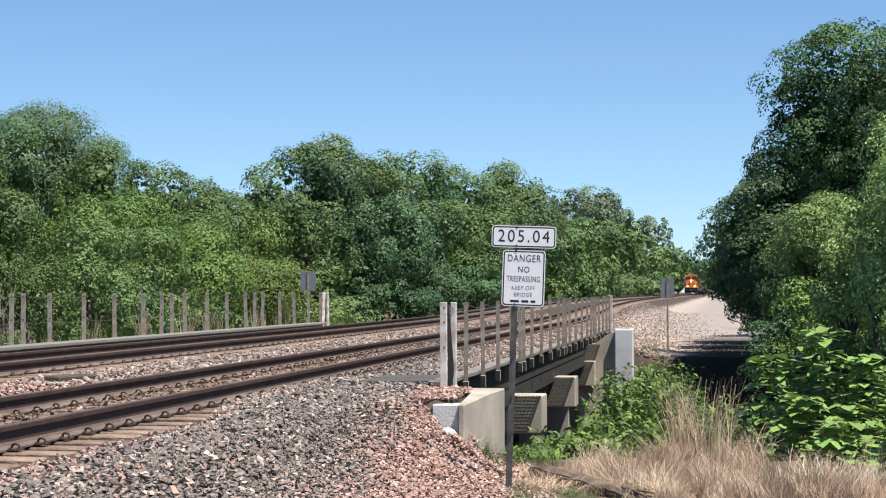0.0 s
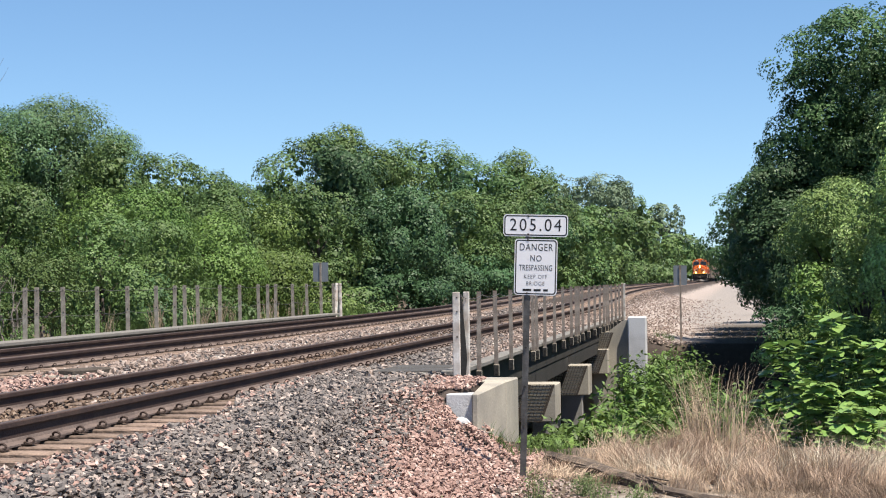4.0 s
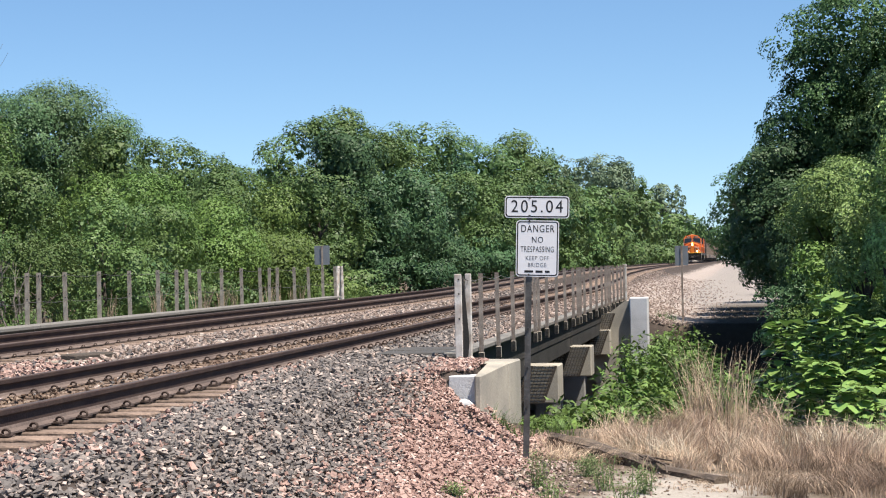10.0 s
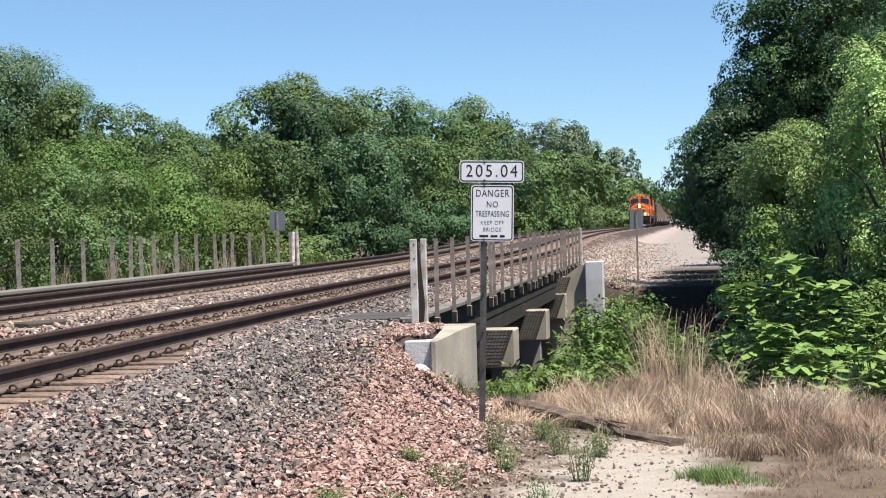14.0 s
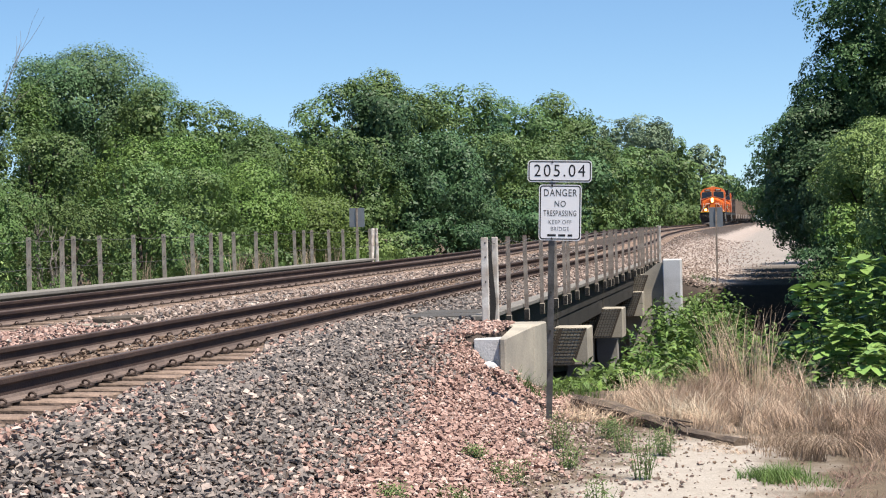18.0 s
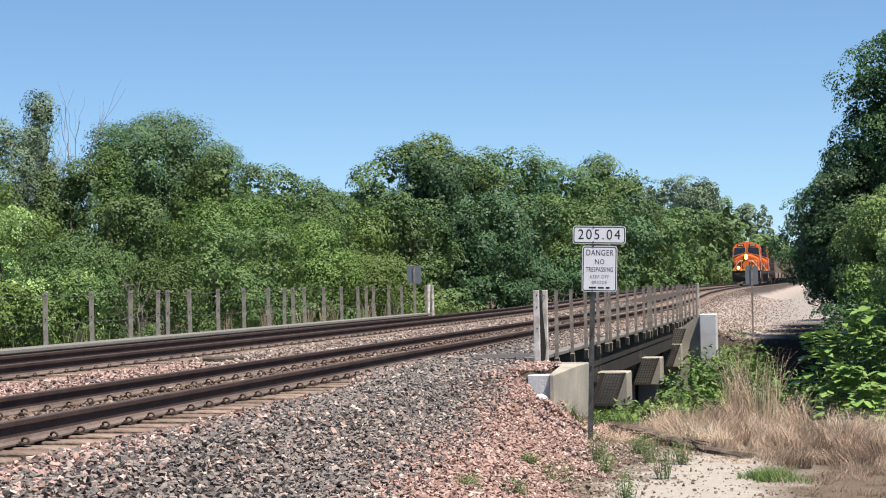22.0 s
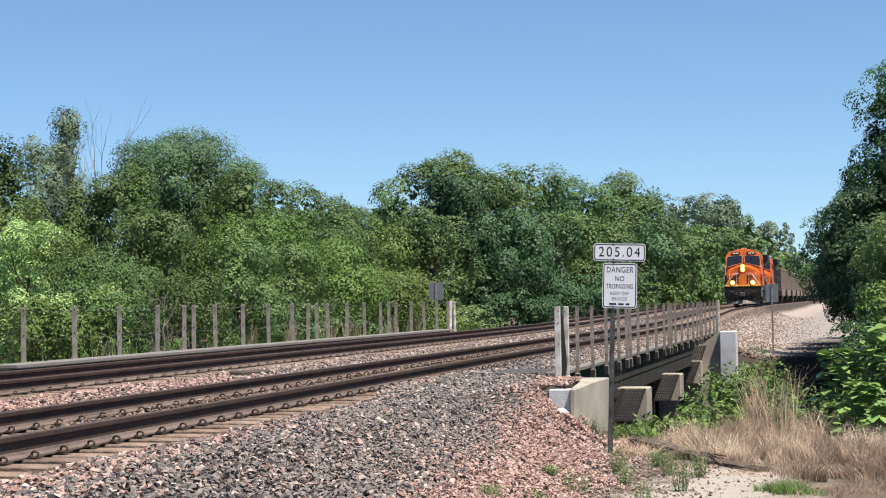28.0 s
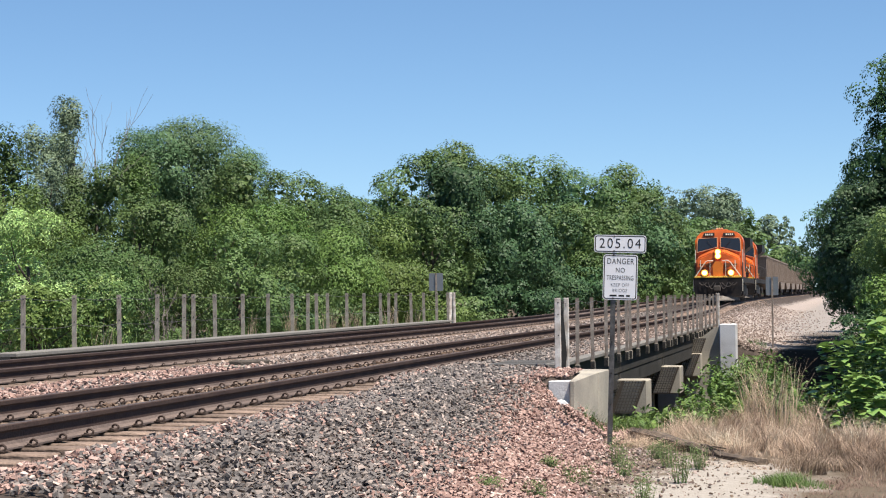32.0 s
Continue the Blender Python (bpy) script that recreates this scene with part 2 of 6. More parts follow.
CONCRETE_GREY = material("grey concrete", (0.248, 0.243, 0.231), 0.9, 0, 0.16, 1.2, 40, 0.35, second=(0.186, 0.184, 0.175))
RAIL_DUST = material("dusty rail foot", (0.150, 0.113, 0.097), 0.85, 0.1, 0.25, 2, 40, 0.3, second=(0.096, 0.071, 0.062))
POST_DARK = material("grey channel steel", (0.116, 0.112, 0.109), 0.45, 0.25, 0.2, 6, 50, 0.1, second=(0.061, 0.058, 0.054))
GALV = material("weathered galvanized steel", (0.325, 0.275, 0.232), 0.6, 0.2, 0.25, 4, 60, 0.2, second=(0.185, 0.146, 0.118))
GALV_PALE = material("sun-bleached galvanized steel", (0.367, 0.331, 0.275), 0.65, 0.15, 0.2, 4, 60, 0.2, second=(0.239, 0.203, 0.165))
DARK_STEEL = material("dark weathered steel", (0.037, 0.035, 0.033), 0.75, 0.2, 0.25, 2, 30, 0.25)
WHITE_PAINT = material("worn white paint", (0.597, 0.573, 0.542), 0.6, 0, 0.15, 5, 40, 0.2, second=(0.362, 0.310, 0.270))
SIGN_WHITE = material("white sign sheeting", (0.74, 0.74, 0.76), 0.4, 0, 0.03, 6, 120, 0.02)
SIGN_BLACK = material("black sign paint", (0.012, 0.012, 0.014), 0.5, 0, 0.1, 6, 60, 0.0)
SIGN_BACK = material("dull aluminium", (0.264, 0.278, 0.294), 0.5, 0.6, 0.1, 5, 60, 0.1)
CABLE = material("steel cable", (0.124, 0.118, 0.113), 0.6, 0.5, 0.1, 5, 60, 0)
WOOD_OLD = material("rotting timber", (0.141, 0.107, 0.079), 0.95, 0, 0.4, 5, 40, 0.8, second=(0.073, 0.056, 0.045))
BARK = material("bark", (0.073, 0.059, 0.048), 0.95, 0, 0.3, 6, 40, 0.8)
BARK_PALE = material("bare grey wood", (0.203, 0.181, 0.158), 0.9, 0, 0.2, 6, 40, 0.4)
STRAW = leaf_material("dry straw", (0.461, 0.355, 0.265), (0.323, 0.229, 0.167), 0.7, 0.4)
STRAW_PALE = leaf_material("bleached straw", (0.476, 0.422, 0.333), (0.340, 0.279, 0.204), 0.6, 0.3)
LEAF_SOFT = leaf_material("soft blue-green leaves", (0.110, 0.185, 0.078), (0.074, 0.135, 0.060), 0.5, 0.14)
LEAF_GLOSSY = leaf_material("glossy green leaves", (0.088, 0.152, 0.053), (0.055, 0.105, 0.040), 0.5, 0.14)
LEAF_OLIVE = leaf_material("olive feathery leaves", (0.166, 0.226, 0.072), (0.115, 0.170, 0.054), 0.5, 0.14)
LEAF_FEATHER = leaf_material("soft pale weed leaves", (0.196, 0.254, 0.103), (0.130, 0.190, 0.069), 0.6, 0.3)
DEADTWIG = leaf_material("dead grey stems", (0.265, 0.185, 0.140), (0.177, 0.120, 0.096), 0.8, 0.3)
GRASS = leaf_material("green grass", (0.113, 0.176, 0.047), (0.069, 0.126, 0.035), 0.5, 0.35)
LEAF_DARK = leaf_material("dark broad leaves", (0.076, 0.138, 0.057), (0.046, 0.091, 0.041), 0.5, 0.14)
LEAF_MID = leaf_material("mid green leaves", (0.110, 0.167, 0.052), (0.069, 0.120, 0.040), 0.5, 0.14)
LEAF_LIGHT = leaf_material("light green leaves", (0.136, 0.202, 0.050), (0.089, 0.150, 0.038), 0.5, 0.14)
LEAF_GREY = leaf_material("grey green leaves", (0.176, 0.239, 0.144), (0.130, 0.180, 0.109), 0.5, 0.14)
LEAF_BRIGHT = leaf_material("bright large leaves", (0.275, 0.400, 0.120), (0.195, 0.325, 0.078), 0.38, 0.25)
LEAF_WEED = leaf_material("weed leaves", (0.112, 0.169, 0.040), (0.062, 0.112, 0.028))
LEAF_WHITE = leaf_material("pale poplar leaves", (0.300, 0.400, 0.150), (0.215, 0.310, 0.100), 0.42)

# ------------------------------------------------------------------ helpers
def part(name, bm, mat, parent=None, label="", smooth=False):
    """Links a bmesh as one mesh object, under a thing or a part if one is given."""
    me = bpy.data.meshes.new(name)
    if smooth:
        for f in bm.faces:
            f.smooth = True
    bm.to_mesh(me)
    bm.free()
    for k in mat if isinstance(mat, (list, tuple)) else (mat,):
        me.materials.append(k)
    ob = new(name, me)
    if parent is not None:
        ob.parent = parent
    if label:
        ob["label"] = label
    return ob


def piece(name, me, parent, m):
    """One more object on a shared mesh."""
    ob = new(name, me)
    ob.parent = parent
    ob.matrix_basis = m
    return ob


def base(name, m, label, category, group="", kind=""):
    """An Empty at the base of a thing."""
    ob = new(name)
    ob.empty_display_size = 0.2
    ob.matrix_basis = m
    return tagged(ob, label, category, group, kind)


def box(bm, lo, hi, bevel=0.0, taper=None):
    """A box between two corners, its edges bevelled. Returns its vertices."""
    v = bmesh.ops.create_cube(bm, size=1)["verts"]
    for p in v:
        p.co = Vector([lo[i] + (p.co[i] + 0.5) * (hi[i] - lo[i]) for i in range(3)])
    if bevel:
        es = list({e for p in v for e in p.link_edges})
        r = bmesh.ops.bevel(bm, geom=es, offset=bevel, segments=1, affect="EDGES", profile=0.5)
        return r["verts"]
    return v


def rod(bm, a, b, r, r2=None, sides=8):
    """A round bar from a to b."""
    a, b = Vector(a), Vector(b)
    d = b - a
    m = Matrix.Translation((a + b) / 2) @ d.to_track_quat("Z", "Y").to_matrix().to_4x4()
    bmesh.ops.create_cone(bm, cap_ends=True, segments=sides, radius1=r, radius2=r if r2 is None else r2, depth=d.length, matrix=m)


def prism(bm, outline, lo, hi, axis="y"):
    """An outline of (u, v) pulled along an axis: u, v are x, z for y; y, z for x; x, y for z."""
    def at(u, v, w):
        return {"y": (u, w, v), "x": (w, u, v), "z": (u, v, w)}[axis]
    a = [bm.verts.new(at(u, v, lo)) for u, v in outline]
    b = [bm.verts.new(at(u, v, hi)) for u, v in outline]
    n = len(outline)
    fs = [bm.faces.new(a), bm.faces.new(b[::-1])]
    for i in range(n):
        fs.append(bm.faces.new((a[i], b[i], b[(i + 1) % n], a[(i + 1) % n])))
    bmesh.ops.recalc_face_normals(bm, faces=fs)
    return fs


def mesh_from(name, verts, faces, mat, smooth=False, slots=None):
    """A mesh from arrays of vertices and of triangles or quads."""
    me = bpy.data.meshes.new(name)
    k = faces.shape[1]
    me.vertices.add(len(verts))
    me.vertices.foreach_set("co", np.ascontiguousarray(verts, np.float32).ravel())
    me.loops.add(faces.size)
    me.loops.foreach_set("vertex_index", np.ascontiguousarray(faces, np.int32).ravel())
    me.polygons.add(len(faces))
    me.polygons.foreach_set("loop_start", np.arange(0, faces.size, k, dtype=np.int32))
    me.polygons.foreach_set("use_smooth", np.full(len(faces), smooth))
    for m in mat if isinstance(mat, (list, tuple)) else (mat,):
        me.materials.append(m)
    if slots is not None:
        me.polygons.foreach_set("material_index", np.asarray(slots, np.int32))
    me.update(calc_edges=True)
    return me


def waves(x, y, seed=0.0):
    return (np.sin(x * 1.7 + y * 0.6 + seed) + np.sin(x * 0.7 - y * 1.3 + 2 * seed) + np.sin(x * 2.9 + y * 2.1 + 3 * seed)) / 3


# ------------------------------------------------------------------ ground
def step(v, a, b):
    t = np.clip((v - a) / (b - a), 0, 1)
    return t * t * (3 - 2 * t)


BED = -0.235  # ballast between the ties, below the rail heads
NEAR_END, FAR_END = 19.0, 51.2  # the bridge


def bend(y):
    """Beyond the bridge the line eases a little to the left and climbs gently."""
    y = np.asarray(y, float)
    return (np.interp(y, (45, 62, 80, 105, 130, 160, 200, 240, 600), (0, -0.05, -0.50, -1.45, -1.85, -2.10, -2.10, -1.90, -1.80)),
            np.interp(y, (45, 62, 80, 105, 130, 160, 200, 400), (0, 0.02, 0.10, 0.22, 0.30, 0.34, 0.35, 0.32)))


def ground_z(x, y):
    """Height of the ground: ballasted embankment, shoulders, the ravine under the bridge, the low land beside."""
    x, y = np.asarray(x, float), np.asarray(y, float)
    dx, dz = bend(y)
    x = x - dx
    low = -1.06 + 0.45 * step(-y, -9, 4) + 0.10 * step(y, 52, 80) + 0.02 * waves(x, y)
    low = low - 0.25 * step(x, 6.5, 9.0)
    foot = 3.25 - (0.3 * step(y, 14.0, 16.3) + 0.44 * step(y, 16.5, 16.7)) * (1 - step(y, 19.0, 20.0)) + 0.25 * step(-y, -12, -4) + 0.5 * step(y, 50, 56)
    start = 1.45 + (0.50 * step(y, 13.5, 16.3) + 0.38 * step(y, 16.40, 16.56)) * (1 - step(y, 19.0, 20.0))
    t = np.clip((x - start) / (foot - start), 0, 1)
    right = BED + (low - BED) * (t + 0.12 * np.sin(np.pi * t))
    fill = -0.72 - 0.75 * (x - 2.5) - 0.09 * (y - 16.4) - 1.4 * step(y, 18.3, 19.4) - 1.4 * step(-y, -15.9, -15.2)
    right = np.where((x > 2.4) & (y > 15) & (y < 19.5), np.maximum(right, fill), right)  # earth banked against the bridge wing
    left_low = -1.6 + 0.1 * waves(x, y, 2.0)
    u = np.clip((-8.3 - x) / 2.4, 0, 1)
    left = BED + (left_low - BED) * u
    z = np.where(x > start, right, np.where(x < -8.3, left, BED))
    gully = step(y, NEAR_END - 0.6, NEAR_END + 2.6) * (1 - step(y, FAR_END - 1.1, FAR_END + 0.4))
    side = (1 - step(x, 4.2, 9.0) * 0.75) * step(x, -8.1, -7.7)
    depth = -3.1 + 0.12 * waves(x, y, 1.0)
    z = np.where(gully > 0, z + (depth - z) * gully * side, z)
    return z + dz


def grid_axis(*spans):
    return np.unique(np.concatenate([np.arange(a, b, s) for a, b, s in spans] + [[spans[-1][1]]]).round(3))


def make_ground():
    xs = grid_axis((-3000, -200, 280), (-200, -40, 20), (-40, -12, 2), (-12, 12, 0.25), (12, 40, 2), (40, 200, 20), (200, 3000, 280))
    ys = grid_axis((-400, -30, 60), (-30, -4, 2), (-4, 62, 0.3), (62, 140, 2.6), (140, 500, 20), (500, 4000, 250))
    gx, gy = np.meshgrid(xs, ys)
    gz = ground_z(gx, gy)
    nx, ny = len(xs), len(ys)
    idx = np.arange(nx * ny).reshape(ny, nx)
    faces = np.stack([idx[:-1, :-1], idx[:-1, 1:], idx[1:, 1:], idx[1:, :-1]], -1).reshape(-1, 4)
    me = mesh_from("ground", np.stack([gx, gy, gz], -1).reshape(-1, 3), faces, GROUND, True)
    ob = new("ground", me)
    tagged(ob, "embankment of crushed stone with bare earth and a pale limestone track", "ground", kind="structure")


def ground_material():
    """Stone fines under the tracks and soil by the wood, both darkened for shade, pale limestone grit on the vehicle
    track, earth and litter elsewhere, with ragged edges.
    """
    m = bpy.data.materials.new("ground cover")
    m.use_nodes = True
    n, l = m.node_tree.nodes, m.node_tree.links
    b = n["Principled BSDF"]
    b.inputs["Roughness"].default_value = 0.95
    b.inputs["Specular IOR Level"].default_value = 0.2
    tc = n.new("ShaderNodeTexCoord")

    def calc(op, a, c, clamp=False):
        k = n.new("ShaderNodeMath")
        k.operation, k.use_clamp = op, clamp
        for i, v in enumerate((a, c)):
            if isinstance(v, (int, float)):
                k.inputs[i].default_value = v
            else:
                l.new(v, k.inputs[i])
        return k.outputs[0]

    def noisy(scale, detail=4):
        k = n.new("ShaderNodeTexNoise")
        k.inputs["Scale"].default_value, k.inputs["Detail"].default_value = scale, detail
        l.new(tc.outputs["Object"], k.inputs["Vector"])
        return k.outputs["Fac"]

    def blend(fac, a, c):
        k = n.new("ShaderNodeMix")
        k.data_type = "RGBA"
        l.new(fac, k.inputs["Factor"])
        for key, v in (("A", a), ("B", c)):
            if isinstance(v, tuple):
                k.inputs[key].default_value = (*v, 1)
            else:
                l.new(v, k.inputs[key])
        return k.outputs["Result"]

    def edge(v, at, width):
        return calc("MULTIPLY", calc("SUBTRACT", v, at), 1 / width, True)

    sep = n.new("ShaderNodeSeparateXYZ")
    l.new(tc.outputs["Object"], sep.inputs["Vector"])
    rag, grain, spots = noisy(1.6, 6), noisy(38), noisy(7, 5)
    x = calc("ADD", sep.outputs["X"], calc("MULTIPLY", calc("SUBTRACT", rag, 0.5), 2.2))
    y = calc("ADD", sep.outputs["Y"], calc("MULTIPLY", calc("SUBTRACT", rag, 0.5), 3.0))
    # fines coloured extra dark to imitate the shadow in gaps between the stones
    shaded_dust = blend(spots, (0.034, 0.028, 0.024), (0.078, 0.060, 0.052))
    earth = blend(spots, (0.065, 0.051, 0.037), (0.152, 0.116, 0.082))
    grit = blend(spots, (0.252, 0.221, 0.190), (0.360, 0.330, 0.292))
    off_bed = edge(x, 3.05, 0.5)
    on_path = calc("MULTIPLY", edge(x, 3.85, 0.5), calc("SUBTRACT", 1.0, edge(x, 5.2, 0.8)))
    near = calc("SUBTRACT", 1.0, edge(y, 13.2, 1.4))
    far_path = calc("MULTIPLY", calc("MULTIPLY", edge(x, 2.3, 0.9), calc("SUBTRACT", 1.0, edge(x, 6.6, 0.9))), edge(y, 66.0, 6.0))
    shoulder = calc("MULTIPLY", edge(x, 0.2, 0.6), edge(y, 51.5, 1.5))
    on_path = calc("MAXIMUM", calc("MULTIPLY", on_path, near), far_path)
    left = calc("SUBTRACT", 1.0, edge(x, -9.8, 0.8))
    base_col = blend(calc("MAXIMUM", off_bed, left), shaded_dust, earth)
    # soil colour darkened to stand in for shade in the ravine and wood edge
    shaded_soil = blend(spots, (0.029, 0.024, 0.018), (0.059, 0.048, 0.035))
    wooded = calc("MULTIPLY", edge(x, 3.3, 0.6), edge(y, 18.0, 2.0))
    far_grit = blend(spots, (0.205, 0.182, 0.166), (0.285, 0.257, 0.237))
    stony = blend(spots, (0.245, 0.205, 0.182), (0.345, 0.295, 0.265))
    open_ground = blend(calc("MULTIPLY", shoulder, calc("SUBTRACT", 1.0, edge(x, 3.6, 1.2))), blend(wooded, base_col, shaded_soil), stony)
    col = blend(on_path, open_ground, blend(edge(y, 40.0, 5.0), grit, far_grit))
    shade = n.new("ShaderNodeHueSaturation")
    l.new(col, shade.inputs["Color"])
    l.new(calc("ADD", calc("MULTIPLY", grain, 0.7), 0.65), shade.inputs["Value"])
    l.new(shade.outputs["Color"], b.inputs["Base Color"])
    bp = n.new("ShaderNodeBump")
    bp.inputs["Strength"].default_value, bp.inputs["Distance"].default_value = 0.6, 0.03
    l.new(grain, bp.inputs["Height"])
    l.new(bp.outputs["Normal"], b.inputs["Normal"])
    return m


GROUND = ground_material()
make_ground()

# ------------------------------------------------------------------ tracks
TIE_PITCH = 0.495
RAIL_PROFILE = [(-0.075, -0.186), (0.075, -0.186), (0.075, -0.172), (0.018, -0.155), (0.009, -0.13), (0.009, -0.06), (0.034, -0.042), (0.036, -0.008), (0.028, 0.0),
                (-0.028, 0.0), (-0.036, -0.008), (-0.034, -0.042), (-0.009, -0.06), (-0.009, -0.13), (-0.018, -0.155), (-0.075, -0.172)]


def rail(parent, x):
    bm = bmesh.new()
    cuts = [-40, 0, 20, 40, 45, 60, 70, 80, 92, 105, 117, 130, 145, 160, 180, 200, 240, 300, 340, 400, 500, 600, 700]
    rings = [[bm.verts.new((x + u + float(bend(y)[0]), y, v + float(bend(y)[1]))) for u, v in RAIL_PROFILE] for y in cuts]
    n = len(RAIL_PROFILE)
    for a, b in zip(rings, rings[1:]):
        for i in range(n):
            f = bm.faces.new((a[i], b[i], b[(i + 1) % n], a[(i + 1) % n]))
            f.material_index = 1 if i == 8 else 2 if i in (0, 1, 2, 3, 13, 14, 15) else 0
    bmesh.ops.recalc_face_normals(bm, faces=bm.faces[:])
    part("rail", bm, [RAIL_SIDE, RAIL_TOP, RAIL_DUST], parent, "dark rusty rail with a worn bright head")


def tie_mesh():
    bm = bmesh.new()
    box(bm, (-1.30, -0.115, -0.18), (1.30, 0.115, 0.0), 0.012)
    for v in bm.verts:
        v.co += Vector((0.012 * math.sin(9 * v.co.y), 0.004 * math.sin(5 * v.co.x), 0))
    me = bpy.data.meshes.new("tie")
    bm.to_mesh(me)
    me.materials.append(TIE)
    return me


def clip_mesh():
    """A bent spring clip on its plate: a loop standing on the rail's foot."""
    bm = bmesh.new()
    path = []
    for k in range(9):
        a = math.pi * (1.15 - 1.55 * k / 8)
        path.append(Vector((0.07 + 0.046 * math.cos(a), 0.03 - 0.06 * k / 8, 0.016 + 0.028 * math.sin(a))))
    path += [Vector((0.05, -0.05, 0.0)), Vector((0.02, -0.02, 0.0))]
    for a, b in zip(path, path[1:]):
        rod(bm, a, b, 0.0125, sides=5)
    box(bm, (-0.02, -0.085, -0.018), (0.13, 0.085, -0.006))
    me = bpy.data.meshes.new("clip")
    bm.to_mesh(me)
    me.materials.append(CLIP)
    return me


def make_track(name, centre, z, singles):
    t = base(name, pose(centre, 0, z), "railway track of rusty rails on sun-bleached ties in stone ballast", "railway track", "the two tracks", "structure")
    for x in (-0.7525, 0.7525):
        rail(t, x)
    tie, clip = tie_mesh(), clip_mesh()
    rnd = random.Random(int(100 + centre))
    ties, clips = [], []
    for i in range(-16, 660):
        y = 12.0 + TIE_PITCH * (i - 12)
        bx, bz = (float(v) for v in bend(y))
        m = pose(bx + rnd.uniform(-0.03, 0.03), y, bz - 0.192 + rnd.uniform(-0.008, 0.004), 0, 0, rnd.uniform(-0.7, 0.7))
        if i < singles:
            piece("tie", tie, t, m)
        else:
            ties.append(m)
        for x, turn in ((-0.7525, 180), (-0.7525, 0), (0.7525, 180), (0.7525, 0)):
            side = 1 if turn == 0 else -1
            cm = pose(bx + x + side * 0.062, y, bz - 0.168, 0, 0, turn) @ Matrix.Scale(0.78 if z < 0.01 else 0.55, 4)
            if i < singles and len(clips) < 10 ** 6 and i < 72:
                piece("clip", clip, t, cm)
            elif i < 130:
                clips.append(cm)
    for nm, me, ms in (("tie_run", tie, ties), ("clip_run", clip, clips)):
        co = np.empty(len(me.vertices) * 3, np.float32)
        me.vertices.foreach_get("co", co)
        co = np.c_[co.reshape(-1, 3), np.ones(len(me.vertices))]
        me.calc_loop_triangles()
        tri = np.empty(len(me.loop_triangles) * 3, np.int32)
        me.loop_triangles.foreach_get("vertices", tri)
        tri = tri.reshape(-1, 3)
        mm = np.array([np.array(m) for m in ms])
        v = np.einsum("nij,kj->nki", mm, co)[..., :3].reshape(-1, 3)
        f = (tri[None] + (np.arange(len(ms)) * len(co))[:, None, None]).reshape(-1, 3)
        ob = new(nm, mesh_from(nm, v, f, me.materials[0]))
        ob.parent = t
        ob["kind"] = "stuff"
    return t


make_track("track_1", -0.7525, 0.0, 90)
make_track("track_2", -5.3225, 0.03, 72)


# ------------------------------------------------------------------ ballast
def stone_shapes(count, rng):
    """Angular crushed stones of 12 faces each."""
    bm = bmesh.new()
    bmesh.ops.create_cube(bm, size=1.25)
    bmesh.ops.triangulate(bm, faces=bm.faces[:])
    v = np.array([p.co[:] for p in bm.verts])
    f = np.array([[p.index for p in q.verts] for q in bm.faces])
    bm.free()
    shapes = []
    for _ in range(count):
        w = v + rng.uniform(-0.26, 0.26, v.shape)
        w = w * rng.uniform((1.0, 0.85, 0.42), (1.75, 1.25, 0.72))
        for _ in range(3):
            n = rng.normal(size=3)
            n /= np.linalg.norm(n)
            d = w @ n
            w = w - np.outer(np.clip(d - 0.55, 0, None), n)
        shapes.append(w)
    return np.array(shapes), f


def scatter_stones(name, label, x, y, size, rng, sink=0.1, z=None, stone=STONE, rise=1.1):
    shapes, f = stone_shapes(40, rng)
    n = len(x)
    turn, tilt, lean = rng.uniform(0, np.pi, n), rng.normal(0, 0.36, n), rng.uniform(0, 2 * np.pi, n)  # tipped this way and that
    ct, st = np.cos(tilt), np.sin(tilt)
    q = np.stack([ct * np.cos(turn), st * np.cos(lean), st * np.sin(lean), ct * np.sin(turn)], 1)
    q /= np.linalg.norm(q, axis=1, keepdims=True)
    a, b, c, d = q.T
    rot = np.stack([1 - 2 * (c * c + d * d), 2 * (b * c - a * d), 2 * (b * d + a * c), 2 * (b * c + a * d), 1 - 2 * (b * b + d * d), 2 * (c * d - a * b),
                    2 * (b * d - a * c), 2 * (c * d + a * b), 1 - 2 * (b * b + c * c)], -1).reshape(n, 3, 3)
    base_v = shapes[rng.integers(0, len(shapes), n)] * size[:, None, None]
    v = np.einsum("nij,nkj->nki", rot, base_v)
    zz = ground_z(x, y) if z is None else z
    v += np.stack([x, y, zz + size * rng.uniform(-sink, rise, n)], -1)[:, None]
    faces = (f[None] + (np.arange(n) * v.shape[1])[:, None, None]).reshape(-1, 3)
    ob = new(name, mesh_from(name, v.reshape(-1, 3), faces, stone))
    return tagged(ob, label, "ballast", kind="stuff")


